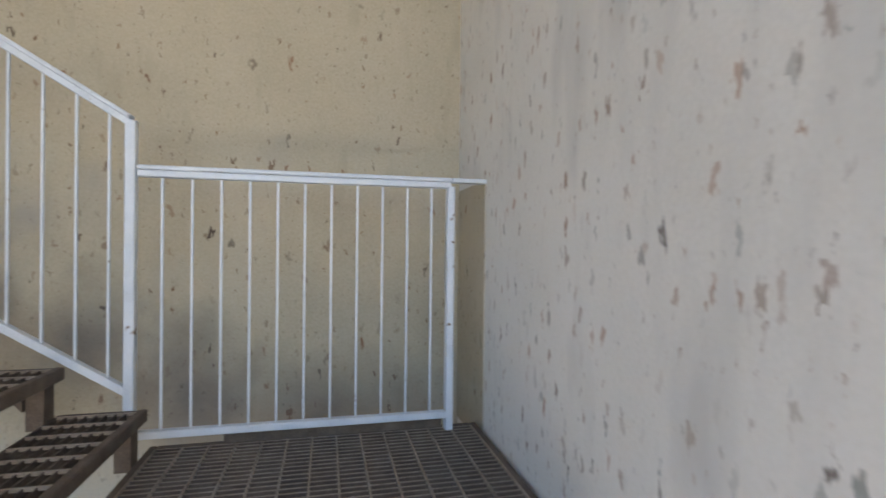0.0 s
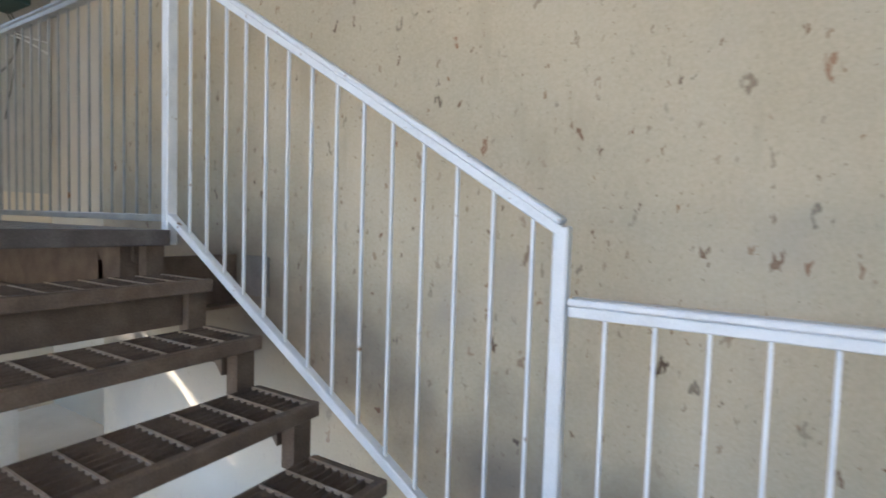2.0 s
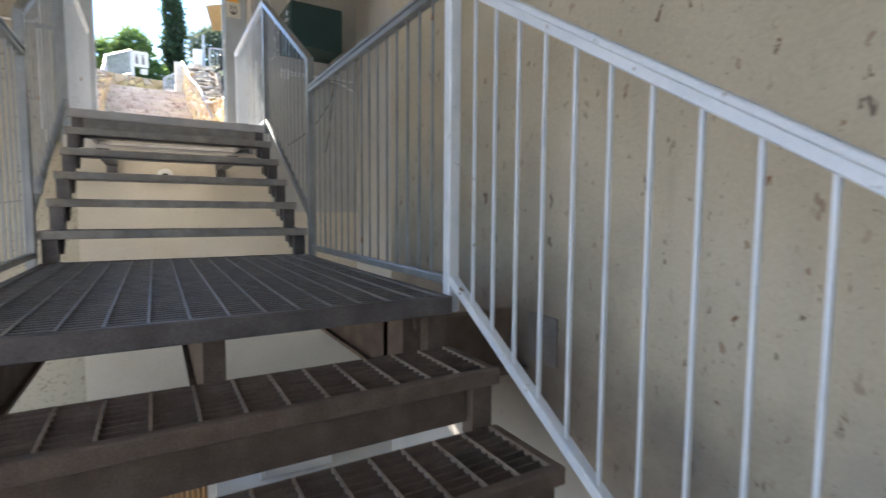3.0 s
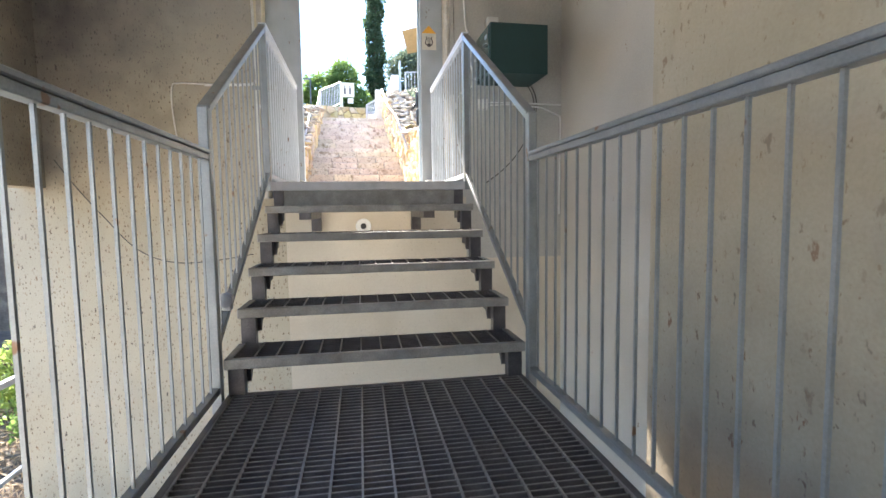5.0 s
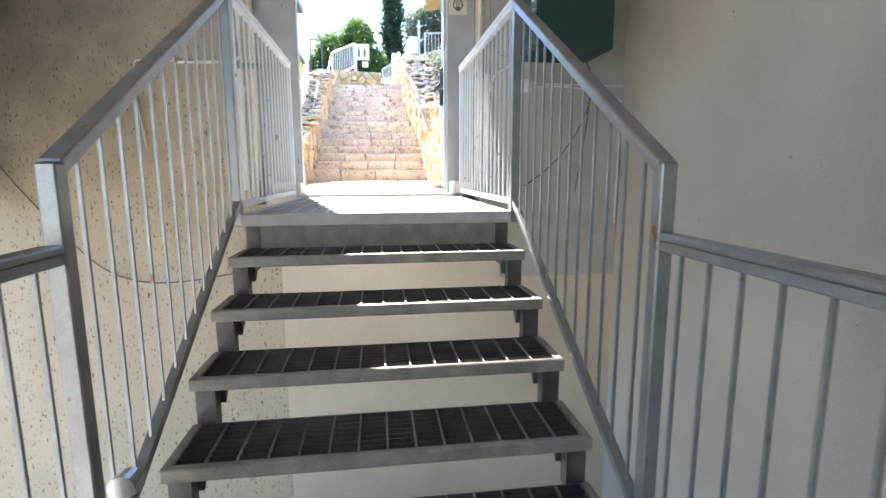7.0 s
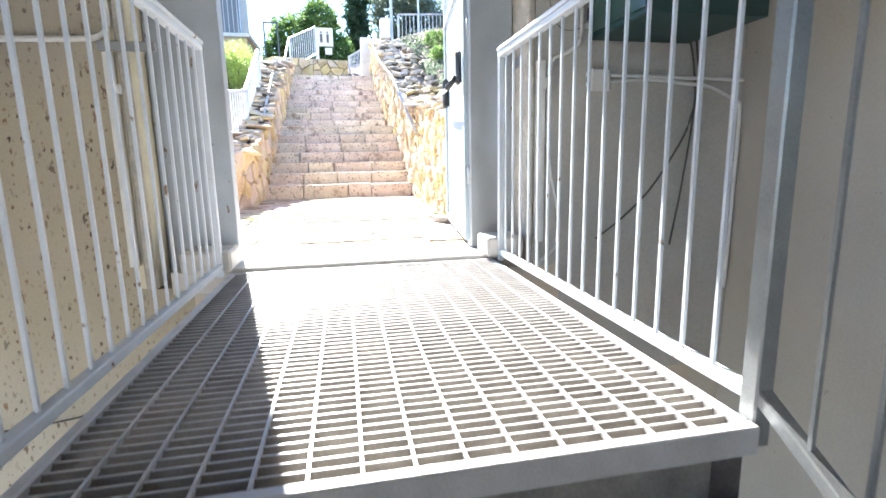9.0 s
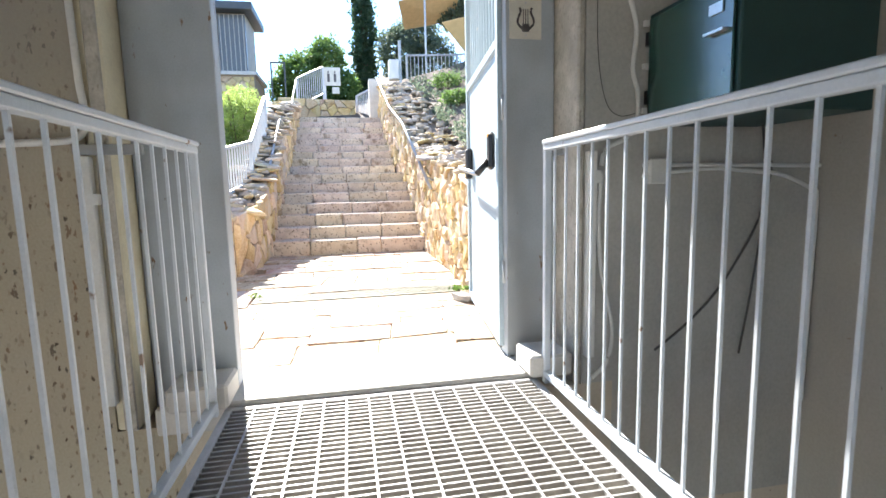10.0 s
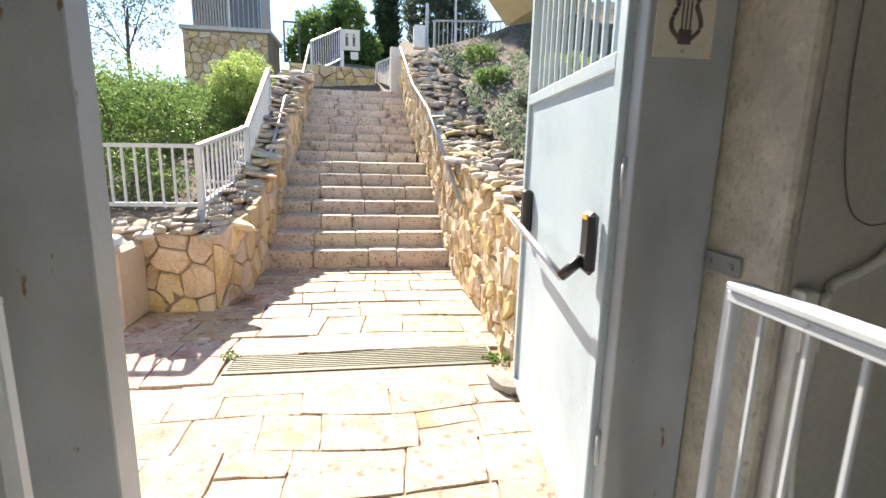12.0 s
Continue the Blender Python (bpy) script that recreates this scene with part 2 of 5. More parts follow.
CONCRETE = material("bare_concrete", [(0.33, 0.32, 0.30), (0.42, 0.41, 0.38), (0.50, 0.48, 0.45)], 0.9, scale=3, fine=60, bump=0.25)
FLOORC = material("pale_screed", [(0.60, 0.58, 0.54), (0.69, 0.67, 0.63), (0.76, 0.74, 0.70)], 0.85, scale=3, fine=60, bump=0.15)
GROUND = material("dry_earth", [(0.07, 0.05, 0.04), (0.13, 0.10, 0.075), (0.24, 0.19, 0.14)], 0.95, scale=4, fine=40, bump=0.6, depth=0.03)


# ---- mesh helpers ----
def bx(bm, lo, hi):
    lo, hi = [min(a, b) for a, b in zip(lo, hi)], [max(a, b) for a, b in zip(lo, hi)]
    v = [bm.verts.new((x, y, z)) for x in (lo[0], hi[0]) for y in (lo[1], hi[1]) for z in (lo[2], hi[2])]
    for f in ((0, 1, 3, 2), (4, 6, 7, 5), (0, 4, 5, 1), (2, 3, 7, 6), (0, 2, 6, 4), (1, 5, 7, 3)):
        bm.faces.new([v[i] for i in f])


def beam(bm, a, b, w, h, up=(0, 0, 1)):
    """A rectangular bar from a to b: w across, h along up."""
    a, b = Vector(a), Vector(b)
    d = (b - a).normalized()
    side = d.cross(Vector(up)).normalized()
    u = side.cross(d).normalized()
    v = [bm.verts.new(p + side * sx * w / 2 + u * sz * h / 2) for p in (a, b) for sx, sz in ((-1, -1), (1, -1), (1, 1), (-1, 1))]
    for f in ((3, 2, 1, 0), (4, 5, 6, 7), (0, 1, 5, 4), (1, 2, 6, 5), (2, 3, 7, 6), (3, 0, 4, 7)):
        bm.faces.new([v[i] for i in f])


def tube(bm, pts, r, n=8):
    """A round bar along the points."""
    rings = []
    pts = [Vector(p) for p in pts]
    for i, p in enumerate(pts):
        d = (pts[min(i + 1, len(pts) - 1)] - pts[max(i - 1, 0)]).normalized()
        s = d.cross(Vector((0, 0, 1)) if abs(d.z) < 0.95 else Vector((0, 1, 0))).normalized()
        u = s.cross(d)
        rings.append([bm.verts.new(p + (s * math.cos(k * 2 * math.pi / n) + u * math.sin(k * 2 * math.pi / n)) * r) for k in range(n)])
    for a, b in zip(rings, rings[1:]):
        for k in range(n):
            bm.faces.new((a[k], a[(k + 1) % n], b[(k + 1) % n], b[k]))
    bm.faces.new(rings[0][::-1])
    bm.faces.new(rings[-1])


def finish(name, bm, mat, parent=None, label="", bevel=0.0, smooth=False):
    if bevel:
        bmesh.ops.bevel(bm, geom=list(bm.edges), offset=bevel, segments=1, affect="EDGES", profile=0.7)
    bmesh.ops.recalc_face_normals(bm, faces=bm.faces)
    me = bpy.data.meshes.new(name)
    bm.to_mesh(me)
    bm.free()
    if smooth:
        me.shade_smooth()
    me.materials.append(mat)
    ob = new(name, me)
    if parent is not None:
        ob.parent = parent
    if label:
        ob["label"] = label
    return ob


def part(name, bm, mat, parent, label="", bevel=0.0, smooth=False):
    return finish(name, bm, mat, parent, label, bevel, smooth)


def boxes(name, mat, items, parent=None, label="", bevel=0.0):
    bm = bmesh.new()
    for lo, hi in items:
        bx(bm, lo, hi)
    return finish(name, bm, mat, parent, label, bevel)


def structure(ob, label, category):
    return tagged(ob, label, category, kind="structure")


def thing(name, label, category, group="", at=(0, 0, 0)):
    ob = tagged(new(name), label, category, group)
    ob.location = at
    return ob


# ---- plan ----
LOW, RISE, RUN = 0.5, 0.175, 0.277
MID, TOP, BASE = LOW + 7 * RISE, LOW + 13 * RISE, -0.55
YR, YL = 2.04, 0.63
X_EAST, Y_NORTH, Y_RECESS, X_END, Y_SOUTH = 0.68, 2.52, 3.6, -7.45, -1.85
CEIL, H = 6.6, 1.10

structure(boxes("wall_east", WHITEWALL, [((X_EAST, Y_SOUTH - 0.25, BASE), (X_EAST + 0.3, Y_NORTH + 0.3, CEIL))]), "whitewashed stairwell wall with splashes of dirt and rust", "wall")
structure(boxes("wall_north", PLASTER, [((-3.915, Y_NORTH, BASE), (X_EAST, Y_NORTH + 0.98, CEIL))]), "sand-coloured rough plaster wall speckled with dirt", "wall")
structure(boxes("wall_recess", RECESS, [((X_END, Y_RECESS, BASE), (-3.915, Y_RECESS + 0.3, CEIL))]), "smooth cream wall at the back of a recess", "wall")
# end wall with the gate opening
structure(boxes("wall_west_lower", LOWWALL, [((X_END - 0.3, 0.45, BASE), (X_END, 2.45, TOP - 0.06)), ((X_END - 0.3, 2.45, BASE), (X_END, Y_RECESS, 2.0))]), "smooth cream retaining wall behind the open risers", "wall")
structure(boxes("wall_west_side", CEMENT, [((X_END - 0.3, 2.285, TOP - 0.06), (X_END, Y_RECESS, CEIL)), ((X_END - 0.3, 2.45, 2.0), (X_END, Y_RECESS, TOP - 0.06))]), "grey cement-rendered wall beside the gateway", "wall")
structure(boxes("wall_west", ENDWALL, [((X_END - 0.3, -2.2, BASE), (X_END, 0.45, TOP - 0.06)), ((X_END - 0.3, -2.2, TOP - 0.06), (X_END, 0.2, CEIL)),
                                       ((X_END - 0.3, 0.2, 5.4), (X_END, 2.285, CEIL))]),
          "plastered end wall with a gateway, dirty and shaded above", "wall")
# Past the beam by the end wall, unseen pier and openings shape the light.
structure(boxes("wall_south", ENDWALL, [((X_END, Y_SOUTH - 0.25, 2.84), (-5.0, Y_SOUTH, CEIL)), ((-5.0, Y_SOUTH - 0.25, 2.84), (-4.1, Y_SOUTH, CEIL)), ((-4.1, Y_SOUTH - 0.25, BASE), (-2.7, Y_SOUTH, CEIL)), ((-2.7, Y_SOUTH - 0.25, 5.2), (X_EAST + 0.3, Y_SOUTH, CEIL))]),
          "plastered wall with beams over two garden openings, its unseen pier added to cut light", "wall")
# Unseen slab, added to stop the high sun short of railing and treads.
structure(boxes("canopy", CONCRETE, [((-9.2, -0.6, 5.78), (X_END - 0.3, Y_RECESS, 5.98))]), "unseen concrete slab added over the gateway to block the high sun", "canopy")
structure(boxes("wall_strip", PLASTER, [((X_EAST - 0.004, 2.062, LOW - 0.1), (X_EAST + 0.05, Y_NORTH, LOW + H + 0.015))]), "unpainted plaster strip behind the railing end", "wall")
structure(boxes("ceiling", SMOOTH, [((X_END - 0.3, Y_SOUTH - 0.25, CEIL), (X_EAST + 0.3, Y_RECESS + 0.3, CEIL + 0.2))]), "plain stairwell ceiling", "ceiling")
structure(boxes("floor", FLOORC, [((X_END, -3.2, BASE - 0.1), (X_EAST, Y_RECESS, BASE))]), "pale concrete floor under the stairs", "floor")


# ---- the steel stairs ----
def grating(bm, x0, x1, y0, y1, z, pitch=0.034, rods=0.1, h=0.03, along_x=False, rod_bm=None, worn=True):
    """Bearing bars across the walking direction, with thin rods over them. worn: adds paler caps for wear and painted
    top light.
    """
    if along_x:
        x0, x1, y0, y1 = y0, y1, x0, x1

    def put(lo, hi, to=None):
        if along_x:
            lo, hi = (lo[1], lo[0], lo[2]), (hi[1], hi[0], hi[2])
        bx(to or bm, lo, hi)
    n = max(2, round((x1 - x0) / pitch))
    for i in range(n + 1):
        x = x0 + (x1 - x0) * i / n
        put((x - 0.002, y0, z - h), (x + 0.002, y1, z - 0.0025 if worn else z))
        # Paler cap strip: foot wear, plus light from above put into the colour.
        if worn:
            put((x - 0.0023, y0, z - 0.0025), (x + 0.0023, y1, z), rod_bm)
    m = round((y1 - y0) / rods)
    for j in range(m + 1):
        y = y0 + (y1 - y0) * j / m
        put((x0, y - 0.0035, z - 0.009), (x1, y + 0.0035, z + 0.002), rod_bm)


def tread(stair, x, z, mat_nose, mat_grate):
    """One grating tread with its front edge at x."""
    g, rods = bmesh.new(), bmesh.new()
    grating(g, x - 0.29, x - 0.03, YL + 0.03, YR - 0.03, z, rod_bm=rods, worn=False)
    t = part("tread", g, mat_grate, stair)
    tagged(part("rod_layer", rods, WORNLITRUST if mat_grate is RUSTY else TREADROD, t), kind="stuff")
    bm = bmesh.new()
    bx(bm, (x - 0.03, YL, z - 0.045), (x, YR, z + 0.003))
    bx(bm, (x - 0.30, YL, z - 0.04), (x - 0.29, YR, z - 0.001))
    part("nosing", bm, mat_nose, t, bevel=0.004)
    for y0, y1 in ((YL, YL + 0.03), (YR - 0.03, YR)):
        bm = bmesh.new()
        bx(bm, (x - 0.29, y0, z - 0.045), (x - 0.03, y1, z - 0.001))
        part("edge_bar", bm, mat_nose, t)


def flight(label, x_first, z_floor, count, mat_nose, mat_grate, mat_side):
    stair = thing("steel_stair_flight", label, "stairs", "flights of the steel staircase")
    for k in range(1, count):
        tread(stair, x_first - RUN * (k - 1), z_floor + RISE * k, mat_nose, mat_grate)
    for k in range(1, count + 1):
        x, z = x_first - RUN * (k - 1), z_floor + RISE * k
        for y0, y1, s in ((YL + 0.01, YL + 0.08, 1), (YR - 0.08, YR - 0.01, -1)):
            bm = bmesh.new()
            bx(bm, (x - 0.085, y0, z - RISE - 0.03), (x - 0.03, y1, z - 0.046))
            if k < count:
                bx(bm, (x - RUN - 0.03, y0, z - 0.10), (x - 0.085, y1, z - 0.046))
            ob = part("bracket", bm, mat_side, stair)
            bm = bmesh.new()
            yc = y0 if s < 0 else y1
            tri = [(x - 0.085, z - 0.046), (x - 0.085, z - 0.13), (x - 0.16, z - 0.046)]
            vs = [[bm.verts.new((a, yc + dy, b)) for a, b in tri] for dy in (0, s * 0.02)]
            bm.faces.new(vs[0]); bm.faces.new(vs[1][::-1])
            for i in range(3):
                bm.faces.new((vs[0][i], vs[0][(i + 1) % 3], vs[1][(i + 1) % 3], vs[1][i]))
            part("gusset", bm, mat_side, ob)
    return stair


lower_flight = flight("rusty brown open steel stair flight with grating treads", -0.684, LOW, 7, RUSTY, RUSTY, RUSTY)
bm = bmesh.new()
bx(bm, (-0.684 - 5 * RUN - 0.075, YL + 0.085, LOW + 6 * RISE - 0.165), (-0.684 - 5 * RUN - 0.06, YR - 0.085, LOW + 6 * RISE - 0.046))
part("riser_plate", bm, RUSTY, lower_flight, "dark riser plate under the top tread")
flight("dark grey open steel stair flight with grating treads", -4.2, MID, 6, NOSE, GALV, GALV)


def landing(label, x0, x1, y0, y1, z, mat, fascia=0.0, along_x=False, rod=None, edge=None):
    ob = thing("grating_landing", label, "landing", "landings of the steel staircase")
    g, rods = bmesh.new(), bmesh.new()
    grating(g, x0 + 0.03, x1 - 0.03, y0 + 0.03, y1 - 0.03, z, along_x=along_x, rod_bm=rods)
    gr = part("grating", g, mat, ob)
    tagged(part("rod_layer", rods, rod or (WORNLITRUST if mat is RUSTY else GALVLIGHT), gr), kind="stuff")
    for lo, hi in (((x0, y0, z - 0.06), (x0 + 0.03, y1, z + 0.003)), ((x1 - 0.03, y0, z - 0.06), (x1, y1, z + 0.003)),
                   ((x0 + 0.03, y0, z - 0.06), (x1 - 0.03, y0 + 0.03, z + 0.003)), ((x0 + 0.03, y1 - 0.03, z - 0.06), (x1 - 0.03, y1, z + 0.003))):
        bm = bmesh.new()
        bx(bm, lo, hi)
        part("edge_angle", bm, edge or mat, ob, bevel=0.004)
    if fascia:
        bm = bmesh.new()
        bx(bm, (x1 - 0.06, y0 + 0.01, z - fascia), (x1 - 0.035, y1 - 0.01, z - 0.061))
        part("fascia", bm, mat, ob)
    return ob


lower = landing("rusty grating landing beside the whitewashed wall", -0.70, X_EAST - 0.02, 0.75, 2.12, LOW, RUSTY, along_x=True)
bm = bmesh.new()
bx(bm, (-0.42, 2.092, LOW + 0.004), (0.49, 2.098, LOW + 0.05))
part("upstand", bm, RUSTY, lower, "rusty upstand plate")
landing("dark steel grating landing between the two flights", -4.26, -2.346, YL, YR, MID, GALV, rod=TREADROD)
landing("steel grating platform inside the gateway, its sunlit paleness painted in", X_END + 0.01, -5.585, YL, YR, TOP, NOSE, 0.19, rod=GALVLIGHT, edge=GALVLIGHT)
# approach flight below the first landing
low = thing("steel_stair_flight", "rusty steel steps leading up to the lower landing", "stairs", "flights of the steel staircase")
for k in range(1, 6):
    bm = bmesh.new()
    grating(bm, -0.68, X_EAST - 0.04, 0.75 - RUN * k, 0.75 - RUN * k + 0.27, LOW - RISE * k, along_x=True)
    t = part("tread", bm, RUSTY, low)
    bm = bmesh.new()
    bx(bm, (-0.70, 0.75 - RUN * k - 0.03, LOW - RISE * k - 0.045), (X_EAST - 0.02, 0.75 - RUN * k, LOW - RISE * k + 0.003))
    part("nosing", bm, RUSTY, t)
for x in (-0.72, X_EAST - 0.02):
    bm = bmesh.new()
    beam(bm, (x, 0.75, LOW - 0.1), (x, 0.75 - RUN * 5.5, LOW - 0.1 - RISE * 5.5), 0.02, 0.2)
    part("stringer", bm, RUSTY, low)


# ---- railings ----
def rail_panel(ob, a, b, bottom_a, bottom_b, count, first, gap, paint=None):
    """Top rail a-b, bottom rail, and count balusters, the first one at that distance from a."""
    a, b = Vector(a), Vector(b)
    paint = paint or RAIL
    ba, bb = Vector((a.x, a.y, bottom_a)), Vector((b.x, b.y, bottom_b))
    bm = bmesh.new()
    beam(bm, a + Vector((0, 0, 0.009)), b + Vector((0, 0, 0.009)), 0.052, 0.018)
    part("handrail", bm, paint, ob, bevel=0.004)
    bm = bmesh.new()
    beam(bm, a - Vector((0, 0, 0.014)), b - Vector((0, 0, 0.014)), 0.04, 0.026)
    part("rail_core", bm, paint, ob, bevel=0.003)
    bm = bmesh.new()
    beam(bm, ba, bb, 0.035, 0.03)
    part("bottom_rail", bm, paint, ob, bevel=0.003)
    span = abs(b.x - a.x)
    for i in range(count):
        f = (first + i * gap) / span
        p, q = ba.lerp(bb, f), a.lerp(b, f)
        bm = bmesh.new()
        bx(bm, (p.x - 0.0045, p.y - 0.0045, p.z), (p.x + 0.0045, p.y + 0.0045, q.z - 0.015))
        part("baluster", bm, paint, ob)


def post(ob, x, y, z0, z1, w=0.044, paint=None):
    bm = bmesh.new()
    bx(bm, (x - w / 2, y - w / 2, z0), (x + w / 2, y + w / 2, z1))
    part("post", bm, paint or RAIL, ob, bevel=0.004)



RY, LY = 2.065, 0.605
r = thing("steel_railing", "pale grey steel railing round the lower landing, paint chipped", "railing", "stair railings")
rail_panel(r, (-0.73, RY, LOW + H), (0.516, RY, LOW + H), LOW + 0.07, LOW + 0.07, 11, 0.085, 0.1075)
bm = bmesh.new()
bx(bm, (0.52, RY - 0.025, LOW + H), (X_EAST - 0.002, RY + 0.025, LOW + H + 0.018))
part("wall_arm", bm, RAIL, r)
post(r, 0.516, RY, LOW, LOW + H - 0.018, 0.036)
r = thing("steel_railing", "pale grey sloping railing along the rusty flight", "railing", "stair railings")
post(r, -0.755, RY, LOW + 0.08, 1.79, 0.038)
post(r, -2.40, RY, MID - 0.06, MID + H)
rail_panel(r, (-0.755, RY, 1.79), (-2.40, RY, MID + H - 0.018), 0.735, 1.79, 14, 0.075, 0.11)
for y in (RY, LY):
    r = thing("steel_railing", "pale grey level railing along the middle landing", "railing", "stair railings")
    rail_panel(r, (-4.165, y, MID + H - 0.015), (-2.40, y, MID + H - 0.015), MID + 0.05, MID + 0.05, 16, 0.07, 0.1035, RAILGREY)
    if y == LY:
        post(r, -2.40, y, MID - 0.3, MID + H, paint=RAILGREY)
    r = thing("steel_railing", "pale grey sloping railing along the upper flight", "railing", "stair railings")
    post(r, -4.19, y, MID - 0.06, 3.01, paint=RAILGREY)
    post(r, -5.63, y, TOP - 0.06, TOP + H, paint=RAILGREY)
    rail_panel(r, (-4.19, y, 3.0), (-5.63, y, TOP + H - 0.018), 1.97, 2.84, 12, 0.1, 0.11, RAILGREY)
    r = thing("steel_railing", "pale grey level railing on the upper platform", "railing", "stair railings")
    rail_panel(r, (-7.37, y, TOP + H), (-5.63, y, TOP + H), TOP + 0.05, TOP + 0.05, 15, 0.085, 0.109, RAIL)
    post(r, -7.37, y, TOP, TOP + H, 0.03, RAIL)


# ---- more materials ----
def plain(name, colour, rough=0.5, metal=0.0, var=0.12, scale=8.0, bump=0.05):
    return material(name, [tuple(c * (1 - var) for c in colour), colour, tuple(min(1, c * (1 + var)) for c in colour)], rough, metal, scale=scale, fine=90, bump=bump)


GREEN = plain("dark_green_enamel", (0.012, 0.045, 0.042), 0.5)
GREENGLOSS = plain("glossy_green_enamel", (0.015, 0.06, 0.05), 0.2)
PANEL = material("gate_paint", [(0.31, 0.40, 0.46), (0.39, 0.48, 0.54), (0.45, 0.53, 0.59)], 0.45, scale=3, fine=80, bump=0.05,
                 extra=[((0.62, 0.60, 0.55), 16.0, 0.72, 0.74, (1, 1, 0.6))])
GREENGLOSS.node_tree.nodes["Principled BSDF"].inputs["IOR"].default_value = 1.9
WHITE = plain("white_plastic", (0.68, 0.68, 0.65), 0.45)
BLACK = plain("black_plastic", (0.02, 0.02, 0.022), 0.4)
CABLE = plain("dusty_black_cable", (0.09, 0.087, 0.082), 0.7)
ORANGE = plain("orange_sign_paint", (0.80, 0.42, 0.06), 0.5)
CREAM = plain("cream_sign_paint", (0.66, 0.64, 0.56), 0.5)
INK = plain("sign_ink", (0.10, 0.09, 0.09), 0.6)
DULLZINC = plain("dull_zinc", (0.30, 0.31, 0.31), 0.6, 0.2)
PLATE = plain("stained_plate", (0.13, 0.125, 0.12), 0.7, var=0.3)
BINCAST = plain("beige_cast_stone", (0.60, 0.48, 0.35), 0.85, var=0.12, scale=20.0, bump=0.2)
BRUSHED = plain("brushed_steel", (0.55, 0.56, 0.57), 0.35, 0.9)
REED = material("split_reed", [(0.28, 0.14, 0.05), (0.42, 0.23, 0.09), (0.52, 0.32, 0.14)], 0.7, scale=8, fine=60, bump=0.2, stretch=(6, 6, 0.3))
ROUGHCONC = material("rough_cast_concrete", [(0.33, 0.31, 0.26), (0.46, 0.43, 0.37), (0.58, 0.55, 0.48)], 0.95, scale=14, fine=70, bump=0.6, depth=0.01,
                     extra=[((0.33, 0.31, 0.265), 60.0, 0.58, 0.70, (1, 1, 0.6)), ((0.34, 0.32, 0.28), 4.0, 0.55, 0.75, (1, 1, 0.5))])
CREAMPIER = plain("yellowed_cream_plaster", (0.70, 0.64, 0.47), 0.85)
PALECONC = plain("cast_concrete", (0.56, 0.54, 0.50), 0.85, var=0.15)
def leaf_material(name, stops):
    """Leaves that let part of the sun through."""
    m = material(name, stops, 0.55, scale=3, fine=20, bump=0)
    nt, n = m.node_tree, m.node_tree.nodes
    b = n["Principled BSDF"]
    tr = n.new("ShaderNodeBsdfTranslucent")
    mix = n.new("ShaderNodeMixShader")
    mix.inputs[0].default_value = 0.55
    nt.links.new(b.inputs["Base Color"].links[0].from_socket, tr.inputs["Color"])
    nt.links.new(b.outputs[0], mix.inputs[1])
    nt.links.new(tr.outputs[0], mix.inputs[2])
    nt.links.new(mix.outputs[0], n["Material Output"].inputs["Surface"])
    return m


LEAF = leaf_material("leaf_green", [(0.08, 0.14, 0.04), (0.14, 0.23, 0.06), (0.22, 0.31, 0.10)])
LIME = leaf_material("lime_leaf", [(0.22, 0.31, 0.07), (0.32, 0.42, 0.11), (0.42, 0.50, 0.17)])
OLIVE = leaf_material("olive_leaf", [(0.08, 0.12, 0.07), (0.14, 0.18, 0.12), (0.22, 0.26, 0.18)])
DARKLEAF = leaf_material("cypress_leaf", [(0.04, 0.08, 0.045), (0.06, 0.11, 0.055), (0.10, 0.15, 0.075)])
BARK = plain("bark", (0.14, 0.10, 0.07), 0.9, var=0.3, bump=0.5)
SAIL = plain("sand_canvas", (0.62, 0.46, 0.24), 0.8)
SLAT = plain("grey_timber_slat", (0.42, 0.39, 0.36), 0.8, var=0.2)
ROOF = plain("dark_roof_metal", (0.07, 0.08, 0.09), 0.5)
DARKGLASS = plain("dark_window_panel", (0.10, 0.11, 0.12), 0.25)
STEP = material("limestone_step", [(0.54, 0.44, 0.345), (0.66, 0.56, 0.455), (0.74, 0.66, 0.56)], 0.85, scale=5, fine=50, bump=0.7, depth=0.02, vary=0.08,
                extra=[((0.30, 0.22, 0.155), 7.0, 0.56, 0.72, (1, 1, 1)), ((0.22, 0.165, 0.12), 34.0, 0.60, 0.66, (1, 1, 1))])
RUBBLE = material("ochre_rubble_stone", [(0.36, 0.23, 0.11), (0.54, 0.39, 0.22), (0.64, 0.52, 0.35), (0.60, 0.54, 0.44)], 0.9, scale=2.2, fine=45, bump=0.7, depth=0.02, vary=0.2)
GREYROCK = material("grey_weathered_rock", [(0.24, 0.22, 0.19), (0.38, 0.35, 0.31), (0.50, 0.47, 0.42)], 0.95, scale=4, fine=40, bump=0.7, depth=0.02, vary=0.22)
DRAINSTEEL = plain("dull_drain_steel", (0.17, 0.17, 0.125), 0.7, 0.1, var=0.25)
COPE = material("weathered_field_stone", [(0.32, 0.27, 0.21), (0.45, 0.39, 0.32), (0.56, 0.50, 0.42)], 0.95, scale=4, fine=40, bump=0.7, depth=0.02, vary=0.2)
PAVEJOINT = plain("sandy_joint", (0.31, 0.24, 0.175), 0.95, var=0.3, bump=0.4)
GAP = plain("joint_earth", (0.27, 0.21, 0.15), 0.95, var=0.3, bump=0.5)
MORTAR = plain("earth_mortar", (0.34, 0.27, 0.20), 0.95, var=0.25, bump=0.4)
